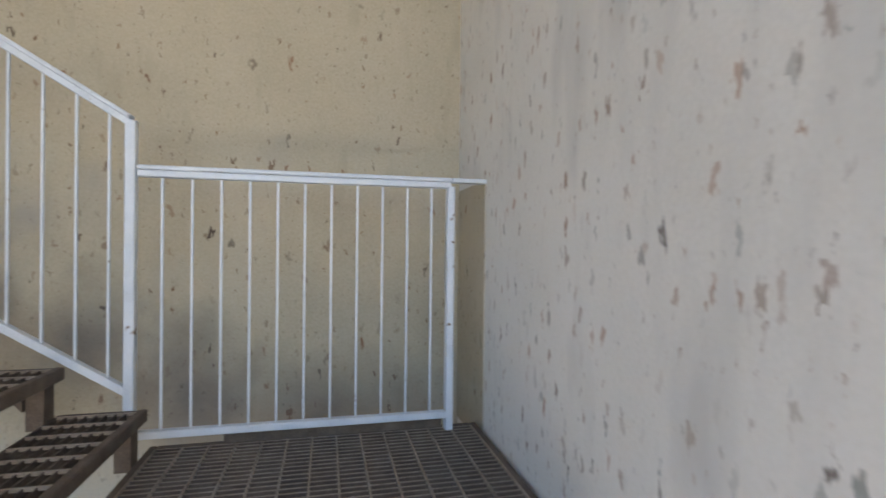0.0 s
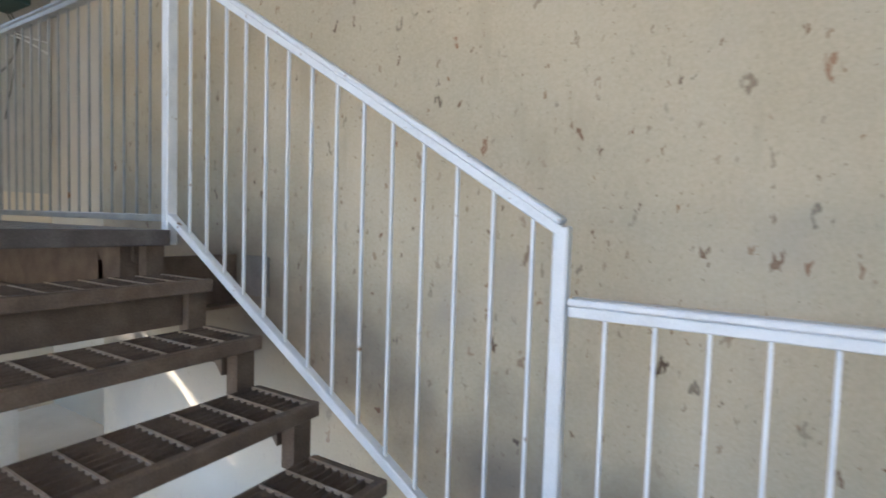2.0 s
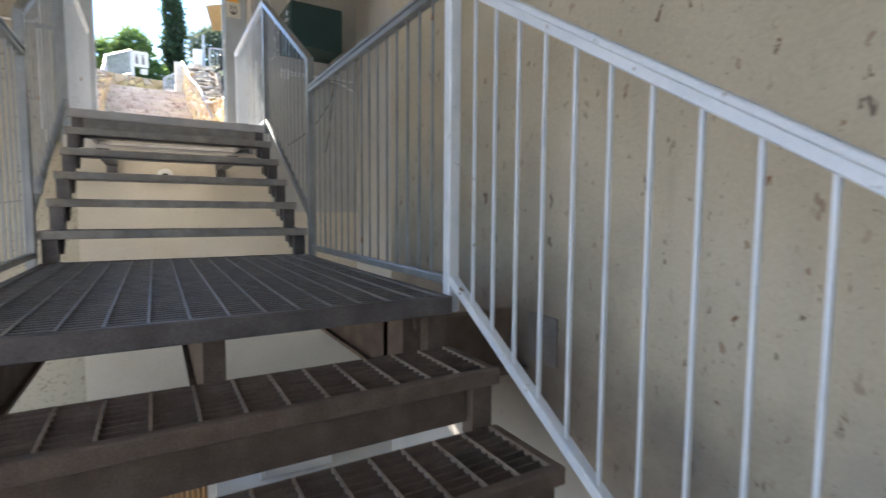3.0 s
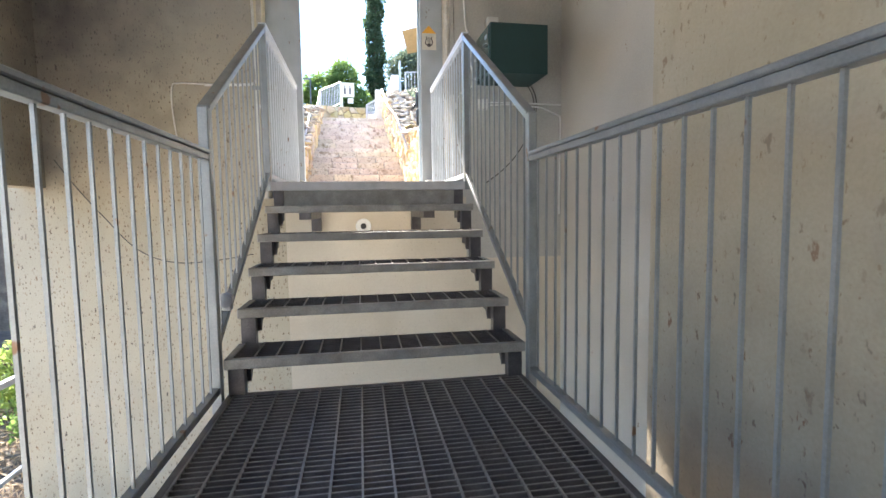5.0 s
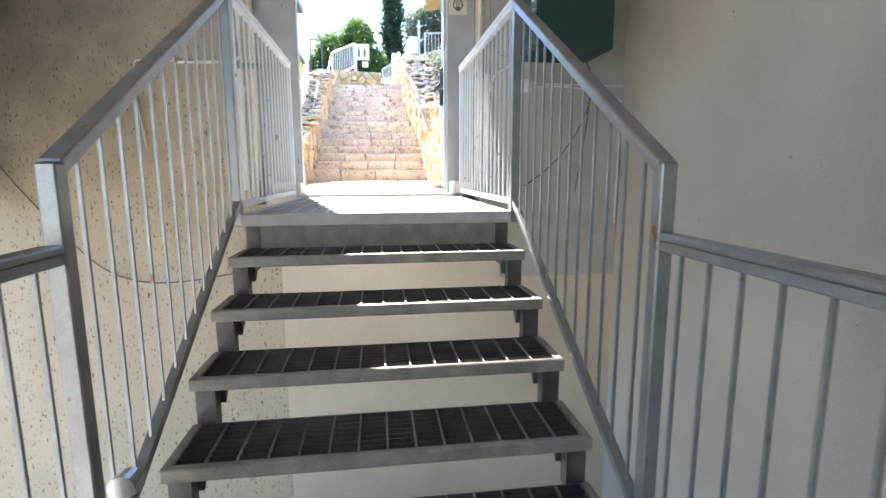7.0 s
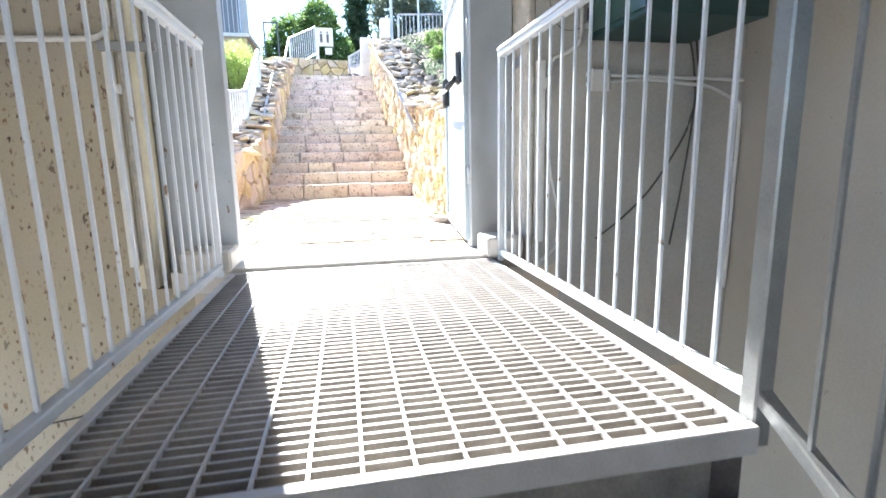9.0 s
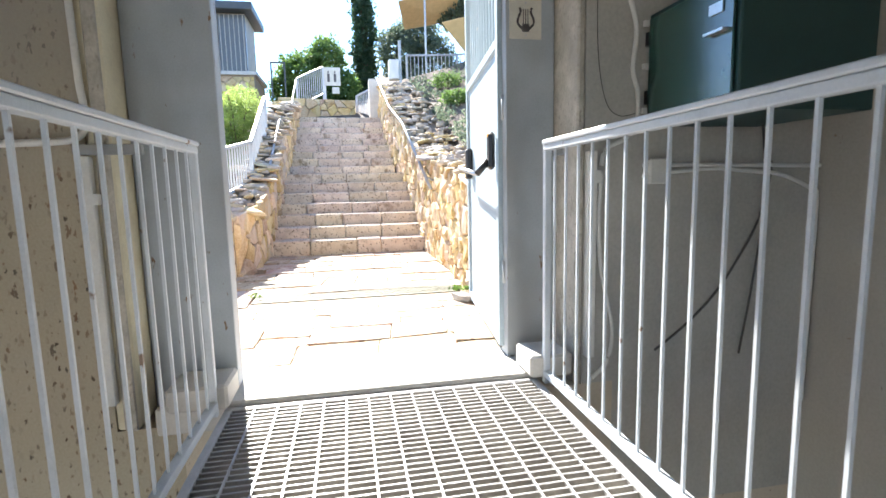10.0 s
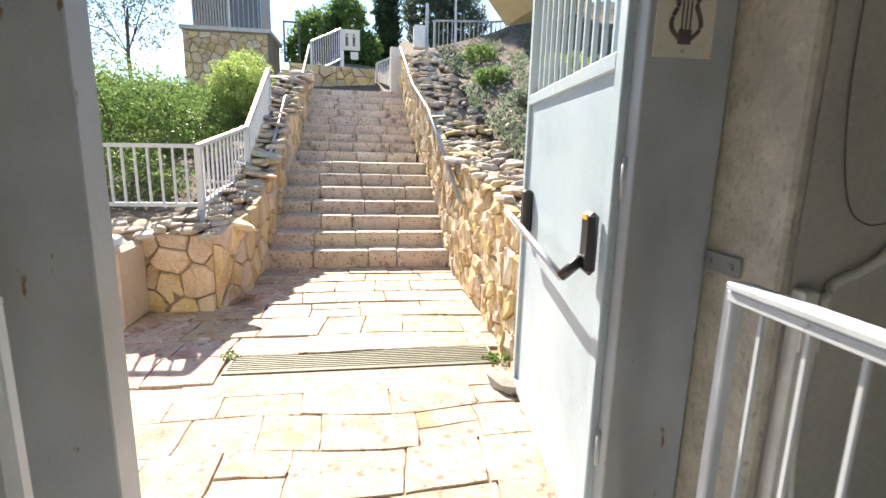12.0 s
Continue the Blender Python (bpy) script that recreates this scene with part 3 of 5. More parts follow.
FLAG = material("limestone_flag", [(0.39, 0.28, 0.195), (0.47, 0.365, 0.27), (0.535, 0.435, 0.34)], 0.8, scale=5.0, fine=45, bump=0.8, depth=0.02, vary=0.12,
                extra=[((0.42, 0.24, 0.16), 5.0, 0.52, 0.68, (1, 1, 1)), ((0.24, 0.17, 0.12), 19.0, 0.60, 0.66, (1, 1, 1)), ((0.60, 0.52, 0.44), 9.0, 0.56, 0.66, (1, 1, 1)), ((0.28, 0.20, 0.14), 60.0, 0.63, 0.68, (1, 1, 1))])
STRAW = material("dry_straw", [(0.20, 0.13, 0.07), (0.38, 0.28, 0.16), (0.52, 0.42, 0.27)], 0.8, scale=7, fine=60, bump=0)
HANDRAIL = plain("weathered_rail_tube", (0.40, 0.41, 0.42), 0.4)
RAILOUT = plain("silver_rail_paint", (0.58, 0.60, 0.62), 0.4)


def bxs(name, mat, items, parent, label="", bevel=0.0):
    return boxes(name, mat, items, parent, label, bevel)


def pipe(name, mat, pts, r, parent=None, label="", n=8):
    bm = bmesh.new()
    tube(bm, pts, r, n)
    return finish(name, bm, mat, parent, label, smooth=True)


def smooth_path(pts, k=6):
    """Catmull-Rom points through pts."""
    pts = [Vector(p) for p in pts]
    out = []
    for i in range(len(pts) - 1):
        p0, p1, p2, p3 = pts[max(i - 1, 0)], pts[i], pts[i + 1], pts[min(i + 2, len(pts) - 1)]
        for j in range(k):
            t = j / k
            out.append(0.5 * (2 * p1 + (p2 - p0) * t + (2 * p0 - 5 * p1 + 4 * p2 - p3) * t * t + (3 * p1 - p0 - 3 * p2 + p3) * t ** 3))
    return out + [pts[-1]]


# ---- steelwork under the stairs ----
b = thing("support_beam", "dark steel beam carrying the middle landing into the wall", "beam")
bxs("web", RUSTY, [((-2.62, 1.9, 1.36), (-2.58, Y_NORTH, 1.60))], b)
bxs("flange", RUSTY, [((-2.66, 1.9, 1.345), (-2.50, Y_NORTH, 1.36))], b)
bxs("wall_plate", PLATE, [((-2.5, Y_NORTH - 0.012, 1.40), (-2.33, Y_NORTH, 1.60))], b, "dull grey plate", bevel=0.003)
for y in (0.72, 1.30, 1.93):
    b = thing("support_beam", "rusty steel joist hung below the middle landing", "beam")
    bxs("web", RUSTY, [((-4.2, y - 0.03, MID - 0.30), (-2.45, y + 0.03, MID - 0.062))], b)
    bxs("flange", RUSTY, [((-4.2, y - 0.05, MID - 0.315), (-2.45, y + 0.05, MID - 0.30))], b)
for y in (0.78, 1.86):
    b = thing("wall_bracket", "steel bracket carrying the upper platform on the wall", "bracket", "brackets under the platform")
    bxs("arm", GALV, [((X_END, y - 0.05, TOP - 0.28), (-6.3, y + 0.05, TOP - 0.21))], b)
    bxs("foot", GALV, [((X_END, y - 0.05, TOP - 0.42), (X_END + 0.12, y + 0.05, TOP - 0.28))], b)
ring = thing("pipe_stub", "white plastic pipe end in the wall under the platform", "pipe", at=(X_END, 1.28, 2.40))
bm = bmesh.new()
bmesh.ops.create_cone(bm, segments=20, radius1=0.085, radius2=0.085, depth=0.08, cap_ends=True, matrix=pose(0.04, 0, 0, 0, 90, 0))
part("collar", bm, WHITE, ring, bevel=0.004)
bm = bmesh.new()
bmesh.ops.create_cone(bm, segments=20, radius1=0.032, radius2=0.032, depth=0.01, cap_ends=True, matrix=pose(0.086, 0, 0, 0, 90, 0))
part("bore", bm, BLACK, ring)
clip = thing("spotlight_clamp", "small silver clamp light on the bottom rail", "lamp", at=(-4.35, 0.62, 2.12))
bxs("jaw", BRUSHED, [((-0.03, -0.02, -0.02), (0.02, 0.02, 0.03))], clip, bevel=0.004)
bm = bmesh.new()
bmesh.ops.create_cone(bm, segments=14, radius1=0.028, radius2=0.035, depth=0.06, cap_ends=True, matrix=pose(0.05, 0.01, 0.04, 0, 90, 0))
part("head", bm, BRUSHED, clip)

# reed counter, metal cabinet and rock under the stairs
c = thing("reed_counter", "reed-clad counter with a pale frame under the stairs", "counter", at=(-4.45, 0.5, BASE))
bxs("core", MORTAR, [((-0.2, -0.9, 0), (0.14, 0.9, 1.09))], c)
bxs("top_frame", PALECONC, [((-0.24, -0.95, 1.09), (0.2, 0.95, 1.15))], c, bevel=0.004)
bxs("side_frame", PALECONC, [((0.14, 0.9, 0), (0.2, 0.95, 1.09))], c)
for i in range(60):
    y = -0.89 + i * 0.03
    bm = bmesh.new()
    tube(bm, [(0.152, y + random.uniform(-0.003, 0.003), 0.02), (0.152, y, 1.088)], 0.0135, 6)
    part("reed", bm, REED, c)
g = thing("arrow_sign", "small white square sign with a yellow arrow", "sign", at=(-4.27, 0.45, 0.5))
bxs("plate", CREAM, [((0, -0.04, -0.06), (0.006, 0.06, 0.06))], g)
bm = bmesh.new()
vs = [bm.verts.new(p) for p in ((0.006, -0.04, -0.05), (0.006, -0.04, 0.05), (0.006, -0.11, 0.0))]
vt = [bm.verts.new(p) for p in ((0.0, -0.04, -0.05), (0.0, -0.04, 0.05), (0.0, -0.11, 0.0))]
bm.faces.new(vs); bm.faces.new(vt[::-1])
for i in range(3):
    bm.faces.new((vs[i], vs[(i + 1) % 3], vt[(i + 1) % 3], vt[i]))
part("arrow", bm, ORANGE, g)
c = thing("metal_cabinet", "off-white metal service cabinet on the floor under the stairs", "cabinet", at=(-5.9, 2.3, BASE))
bxs("body", WHITE, [((-0.3, -0.35, 0), (0.25, 0.35, 0.67))], c, bevel=0.006)
d = bxs("door", WHITE, [((0.254, -0.31, 0.05), (0.27, 0.31, 0.63))], c, bevel=0.004)
bxs("handle", BLACK, [((0.27, -0.27, 0.40), (0.295, -0.245, 0.56))], d, bevel=0.004)


def rock_mesh(seed, sub=2, rough=0.3):
    bm = bmesh.new()
    bmesh.ops.create_icosphere(bm, subdivisions=sub, radius=0.5)
    for v in bm.verts:
        d = v.co.normalized()
        k = 1 + rough * noise.noise(d * 1.5 + Vector((seed * 7.1, seed * 3.3, 0))) + rough * 0.5 * noise.noise(d * 4 + Vector((0, seed * 5.7, seed)))
        v.co = Vector([max(-0.42, min(0.42, c)) for c in (d * 0.52 * k)])
    me = bpy.data.meshes.new("rock")
    bm.to_mesh(me)
    bm.free()
    return me


def rock(name, me, mat, at, size, turn, parent=None):
    ob = new(name, me)
    ob.location, ob.scale, ob.rotation_euler = at, size, (0, 0, turn)
    if parent is not None:
        ob.parent = parent
    return ob


bedrock = rock_mesh(3, 3)
bedrock.materials.append(GREYROCK)
for x, y, z, sx, sy, sz in ((-2.1, 2.1, -0.25, 1.1, 0.85, 1.6), (-1.5, 2.15, -0.45, 0.8, 0.7, 1.1), (-2.9, 2.15, -0.5, 0.9, 0.7, 1.0)):
    tagged(rock("boulder", bedrock, GREYROCK, (x, y, z), (sx, sy, sz), x), "pale weathered boulder against the wall under the stairs", "rock")

# ---- gateway ----
structure(boxes("gate_post_right", GREYPAINT, [((-7.80, 1.985, TOP - 0.06), (-7.70, 2.24, 5.4))], bevel=0.004), "grey painted steel gate post", "post")
structure(boxes("gate_post_left", GREYPAINT, [((-7.72, 0.294, TOP - 0.06), (-7.62, 0.652, 5.4))], bevel=0.004), "grey painted steel panel beside the gateway", "post")
structure(boxes("pier_right", ROUGHCONC, [((-7.80, 2.243, TOP - 0.06), (X_END + 0.006, 2.283, 5.4))], bevel=0.01), "rough cast concrete pier", "wall")
structure(boxes("pier_edge", ROUGHCONC, [((X_END + 0.001, 0.235, TOP - 0.06), (X_END + 0.012, 0.286, 5.4))], bevel=0.006), "broken rough concrete edge of the pier", "wall")
structure(boxes("pier_left", CREAMPIER, [((-7.80, 0.202, TOP - 0.06), (X_END + 0.0005, 0.29, 5.4))], bevel=0.01), "cream plastered pier with a broken edge", "wall")
structure(boxes("threshold", PALECONC, [((-7.86, 0.35, TOP - 0.10), (X_END + 0.006, 2.03, TOP + 0.023))], bevel=0.008), "smooth concrete threshold slab", "floor")
for y0, y1 in ((0.42, 0.66), (1.99, 2.2)):
    structure(boxes("kerb_block", PALECONC, [((X_END - 0.14, y0, TOP + 0.0235), (X_END + 0.08, y1, TOP + 0.13))], bevel=0.012), "small concrete block at the foot of the gate post", "kerb")
p = thing("fixing_lug", "small galvanised fixing lug on the rough pier", "bracket", at=(-7.62, 2.243, 3.87))
bxs("plate", DULLZINC, [((-0.075, -0.012, -0.028), (0.06, 0, 0.028))], p, bevel=0.003)
for dx in (-0.05, 0.035):
    bxs("bolt", DULLZINC, [((dx - 0.008, -0.02, -0.008), (dx + 0.008, -0.012, 0.008))], p)
p = thing("fixing_bar", "dark steel fixing bar from the plaster to the gate panel", "bracket", at=(X_END + 0.012, 0.17, 3.87))
bxs("bar", DULLZINC, [((0, 0, -0.02), (0.03, 0.24, 0.02))], p, bevel=0.003)

gate = thing("steel_gate", "pale grey steel gate leaf standing open, paint chipped at the edge", "gate", at=(-7.76, 1.99, TOP + 0.06))
gate.rotation_euler = (0, 0, radians(-6.5))
W = 1.26
bxs("panel", PANEL, [((-W + 0.05, -0.012, 0.05), (-0.06, 0.012, 1.565))], gate)
for nm, it in (("hinge_stile", ((-0.06, -0.03, 0), (0, 0.03, 2.45))), ("lock_stile", ((-W, -0.03, 0), (-W + 0.05, 0.03, 2.45))),
               ("middle_rail", ((-W + 0.05, -0.03, 1.565), (-0.06, 0.03, 1.615))), ("bottom_rail", ((-W + 0.05, -0.03, 0), (-0.06, 0.03, 0.05))), ("top_rail", ((-W + 0.05, -0.03, 2.40), (-0.06, 0.03, 2.45)))):
    bxs(nm, PANEL, [it], gate, bevel=0.004)
for i in range(11):
    x = -W + 0.05 + (W - 0.11) * (i + 1) / 12
    bxs("bar", PANEL, [((x - 0.008, -0.008, 1.615), (x + 0.008, 0.008, 2.40))], gate)
for z in (0.35, 1.2, 2.1):
    pipe("hinge", GREYPAINT, [(0.012, 0, z), (0.012, 0, z + 0.12)], 0.014, gate)
bar = thing("panic_bar", "black panic-bar housing with a steel push bar", "door hardware")
bar.matrix_world = gate.matrix_basis.copy()
bxs("housing", BLACK, [((-0.15, -0.065, 0.95), (-0.062, -0.031, 1.15))], bar, bevel=0.015)
pipe("lever", BLACK, [(-0.11, -0.06, 1.0), (-0.14, -0.12, 0.93)], 0.018, bar)
pipe("push_bar", BRUSHED, [(-0.14, -0.12, 0.93), (-1.08, -0.11, 1.0)], 0.014, bar)
bxs("end_housing", BLACK, [((-1.14, -0.06, 0.92), (-1.06, -0.013, 1.14))], bar, bevel=0.012)
bxs("label", ORANGE, [((-0.13, -0.068, 1.125), (-0.085, -0.062, 1.14))], bar)


def lyre_sign(x, y, z, w):
    s = thing("lyre_sign", "cream sign with an orange peak and a dark lyre", "sign", at=(x, y, z))
    bxs("plate", CREAM, [((0, 0, 0), (0.006, w, w * 1.12))], s)
    bm = bmesh.new()
    f = [bm.verts.new((0.006, a, b)) for a, b in ((0, w * 1.12), (w, w * 1.12), (w / 2, w * 1.65))]
    k = [bm.verts.new((0.0, a, b)) for a, b in ((0, w * 1.12), (w, w * 1.12), (w / 2, w * 1.65))]
    bm.faces.new(f); bm.faces.new(k[::-1])
    for i in range(3):
        bm.faces.new((f[i], f[(i + 1) % 3], k[(i + 1) % 3], k[i]))
    part("peak", bm, ORANGE, s)
    for sgn in (-1, 1):
        pts = [(0.008, w * (0.5 + sgn * a), w * b) for a, b in ((0.10, 0.28), (0.24, 0.42), (0.24, 0.58), (0.16, 0.76), (0.19, 0.88))]
        pipe("lyre_arm", INK, smooth_path(pts, 4), w * 0.035, s)
    for a in (-0.07, 0.0, 0.07):
        pipe("lyre_string", INK, [(0.008, w * (0.5 + a), w * 0.35), (0.008, w * (0.5 + a), w * 0.84)], w * 0.014, s)
    bxs("lyre_foot", INK, [((0.0062, w * 0.39, w * 0.2), (0.009, w * 0.61, w * 0.42))], s)
    for b in (0.1, 1.02):
        bm = bmesh.new()
        bmesh.ops.create_cone(bm, segments=10, radius1=w * 0.03, radius2=w * 0.03, depth=0.004, cap_ends=True, matrix=pose(0.008, w / 2, w * b, 0, 90, 0))
        part("screw", bm, BRUSHED, s)


lyre_sign(-7.698, 2.003, 4.415, 0.165)

# green service cabinet
c = thing("electric_cabinet", "dark green metal electric cabinet with a locked door", "cabinet", at=(-7.43, 2.59, 3.96))
c.rotation_euler = (0, 0, radians(1))
bxs("body", GREEN, [((0, 0, 0), (0.54, 0.62, 0.50))], c, bevel=0.006)
d = bxs("door", GREENGLOSS, [((0.02, -0.016, 0.025), (0.52, -0.002, 0.475))], c, bevel=0.004)
bxs("latch", BRUSHED, [((0.40, -0.022, 0.36), (0.47, -0.015, 0.40))], d)
bxs("hasp", BRUSHED, [((0.40, -0.045, 0.285), (0.50, -0.015, 0.295))], d)
for z in (0.1, 0.36):
    bxs("door_hinge", BLACK, [((0.0, -0.02, z), (0.02, -0.003, z + 0.06))], d)
for z in (0.06, 0.26, 0.45):
    bxs("wall_lug", WHITE, [((-0.008, -0.03, z), (0.01, 0.0, z + 0.025))], c)
jb = thing("junction_box", "grey junction box above the green cabinet", "junction box", at=(-7.42, 2.72, 4.55))
bxs("box", WHITE, [((-0.03, -0.03, 0), (0.07, 0.10, 0.14))], jb, bevel=0.006)
jb = thing("junction_box", "pale plastic junction box below the green cabinet", "junction box", at=(X_END, 2.65, 3.75))
bxs("box", WHITE, [((0, -0.055, -0.06), (0.05, 0.06, 0.06))], jb, bevel=0.006)
for dz in (-0.02, 0.03):
    pipe("gland", WHITE, [(0.025, -0.05, dz), (0.025, -0.075, dz)], 0.013, jb)


def cable_run(label, mat, pts, r, name="cable", cat="cable"):
    bm = bmesh.new()
    tube(bm, smooth_path(pts), r, 8)
    tagged(finish(name, bm, mat, smooth=True), label, cat)


XE = X_END + 0.018
cable_run("ribbed grey conduit curving down the wall", WHITE, [(XE, 2.44, 5.0), (XE, 2.465, 4.61), (XE, 2.495, 4.52), (XE, 2.525, 4.39), (XE, 2.512, 4.22), (XE, 2.54, 4.11), (XE, 2.535, 3.96), (XE, 2.47, 3.90), (XE, 2.385, 3.86), (XE, 2.36, 3.78)], 0.0115, "conduit", "conduit")
cable_run("thin black cable hanging in a loop", CABLE, [(XE, 2.33, 5.2), (XE, 2.328, 4.6), (XE, 2.338, 4.27), (XE, 2.38, 4.07), (XE, 2.447, 4.01), (XE, 2.53, 4.02)], 0.002)
cable_run("pale conduit running straight along the wall", WHITE, [(XE, 2.71, 3.782), (XE, 3.05, 3.776), (XE, 3.35, 3.770), (XE, 3.585, 3.766)], 0.011, "conduit", "conduit")
cable_run("pale conduit running along the wall and down its corner", WHITE, [(XE, 2.71, 3.745), (XE, 2.85, 3.755), (XE, 2.98, 3.76), (XE, 3.2, 3.742), (XE, 3.36, 3.722), (XE, 3.55, 3.645), (XE, 3.575, 3.62), (XE, 3.58, 3.5), (XE, 3.575, 3.0), (XE, 3.57, 2.5)], 0.011, "conduit", "conduit")
cable_run("black cable hanging across the wall", CABLE, [(X_END + 0.1, 3.19, 3.96), (XE, 3.27, 3.88), (XE, 3.29, 3.73), (XE, 3.23, 3.49), (XE, 3.13, 3.31), (XE, 3.0, 3.13), (XE, 2.84, 2.98), (XE, 2.67, 2.86)], 0.006)
cable_run("black cable hanging beside the first one", CABLE, [(X_END + 0.1, 3.15, 3.96), (XE, 3.245, 3.85), (XE, 3.267, 3.61), (XE, 3.22, 3.18), (XE, 3.16, 2.8)], 0.0055)
t = thing("cable_trunking", "white plastic cable trunking beside the pier", "trunking", at=(X_END, 2.287, 0))
bxs("duct", WHITE, [((0, 0, 2.86), (0.04, 0.045, 3.85))], t, bevel=0.004)
bxs("clip", WHITE, [((0.004, 0.004, 3.70), (0.048, 0.058, 3.76))], t)
cable_run("grey flexible conduit down the wall", WHITE, [(XE, 2.36, 3.76), (XE, 2.352, 3.51), (XE, 2.365, 3.32), (XE, 2.395, 3.16), (XE, 2.43, 3.02), (XE, 2.43, 2.90), (XE, 2.40, 2.81), (XE, 2.33, 2.75)], 0.011, "conduit", "conduit")
# left side of the end wall
cable_run("ribbed grey conduit beside the pier", WHITE, [(XE, 0.19, 5.2), (XE, 0.20, 4.6), (XE, 0.207, 4.3), (XE, 0.21, 4.12), (XE, 0.218, 4.02), (XE, 0.212, 3.95), (XE, 0.175, 3.914), (XE, 0.08, 3.90), (XE, -0.3, 3.89)], 0.014, "conduit", "conduit")
cable_run("thin painted conduit on the plaster", SMOOTH, [(XE - 0.008, -0.02, 3.9), (XE - 0.008, -0.3, 3.9), (XE - 0.008, -0.55, 3.9), (XE - 0.008, -0.62, 3.86), (XE - 0.008, -0.625, 3.6), (XE - 0.008, -0.58, 3.2)], 0.008, "conduit", "conduit")
cable_run("thin dark cable sagging across the plaster", CABLE, [(XE, -1.75, 3.12), (XE, -1.55, 2.82), (XE, -1.3, 2.5), (XE, -1.1, 2.26), (XE, -0.9, 2.12), (XE, -0.64, 2.05), (XE, -0.3, 2.06), (XE, 0.1, 2.12)], 0.005)
t = thing("cable_trunking", "white plastic cable trunking beside the cream pier", "trunking", at=(X_END, 0.182, 0))
bxs("duct", WHITE, [((0, 0, 2.84), (0.035, 0.04, 3.845))], t, bevel=0.004)
bxs("clip", WHITE, [((0.004, 0.004, 3.66), (0.043, 0.06, 3.70))], t)

# ---- outside: ground ----
def terrain():
    """One sheet of ground that climbs westwards and reaches the horizon."""
    xs = [-900, -300, -120, -60, -40, -30, -26] + [-24 + 0.5 * i for i in range(28)] + [-10.6, -10.3, -9.5, -8.6, -7.76]
    ys = [-900, -300, -100, -40, -20, -12, -8] + [-6 + 0.5 * i for i in range(29)] + [10, 14, 20, 40, 100, 300, 900]
    def h(x, y):
        if x > -18 and y < min(-2.3, 0.36 + 0.483 * (x + 6.44)):
            return BASE - 0.12
        if x > -10.45:
            base = 2.74
        else:
            base = 2.74 + min(-x - 10.45, 7.0) * 0.50
        if x < -17.5 and -0.3 < y < 2.6:
            base += min(-x - 17.5, 6) * 0.25
        if y > 2.6 and x < -8.7:
            base = max(base, 3.55 + min(max(-x - 9.5, 0), 7) * 0.30) + min(y - 2.6, 3.5) * 0.36
        elif -0.3 < y < 2.5 and x < -10.45:
            base -= 0.9
        elif y <= -0.3 and x < -10.6:
            base = 3.42 + min(-x - 10.6, 5.0) * 0.16 + (min(-x - 17.5, 6) * 0.2 if x < -17.5 else 0)
        elif y >= 2.3 and x >= -8.7:
            base = 2.74
        if -60 < x < -8:
            base += 0.08 * noise.noise(Vector((x * 0.9, y * 0.9, 0)))
        return base
    return xs, ys, h


xs, ys, ground_height = terrain()
bm = bmesh.new()
grid = [[bm.verts.new((x, y, ground_height(x, y))) for y in ys] for x in xs]
for i in range(len(xs) - 1):
    for j in range(len(ys) - 1):
        bm.faces.new((grid[i][j], grid[i + 1][j], grid[i + 1][j + 1], grid[i][j + 1]))
lowg = [bm.verts.new(p) for p in ((-7.76, -900, BASE - 0.12), (900, -900, BASE - 0.12), (900, 900, BASE - 0.12), (-7.76, 900, BASE - 0.12))]
bm.faces.new(lowg)
for j in range(len(ys) - 1):
    a, b2 = grid[-1][j], grid[-1][j + 1]
    c2, d2 = bm.verts.new((a.co.x, a.co.y, BASE - 0.12)), bm.verts.new((b2.co.x, b2.co.y, BASE - 0.12))
    bm.faces.new((a, b2, d2, c2))
structure(finish("ground", bm, GROUND), "dry stony earth on a planted hillside", "ground")


# ---- foliage ----
def leaves(name, mat, blobs, count, size, seed, parent=None, aspect=0.5):
    """Many small leaf blades scattered through noisy blobs (centre, radii)."""
    rng = np.random.default_rng(seed)
    vol = np.array([b[1][0] * b[1][1] * b[1][2] for b in blobs]) ** 0.67
    pick = rng.choice(len(blobs), count, p=vol / vol.sum())
    cen = np.array([b[0] for b in blobs])[pick]
    rad = np.array([b[1] for b in blobs])[pick]
    d = rng.normal(size=(count, 3))
    d /= np.linalg.norm(d, axis=1)[:, None]
    lump = 0.82 + 0.18 * np.sin(d[:, 0] * 9 + pick) * np.sin(d[:, 1] * 8 + 2 * pick) + 0.12 * np.sin(d[:, 2] * 13 + 3 * pick)
    rr = rng.uniform(0.25, 1, count) ** 0.4 * lump
    p = cen + d * rad * rr[:, None]
    a = rng.normal(size=(count, 3)); a /= np.linalg.norm(a, axis=1)[:, None]
    b = np.cross(a, rng.normal(size=(count, 3))); b /= np.linalg.norm(b, axis=1)[:, None]
    ln = size * rng.uniform(0.6, 1.4, count)[:, None]
    v = np.stack([p - a * ln, p + b * ln * aspect, p + a * ln, p - b * ln * aspect], 1).reshape(-1, 3)
    f = np.arange(count * 4).reshape(-1, 4)
    me = bpy.data.meshes.new(name)
    me.from_pydata(v.tolist(), [], f.tolist())
    me.materials.append(mat)
    ob = new(name, me)
    if parent is not None:
        ob.parent = parent
    return ob


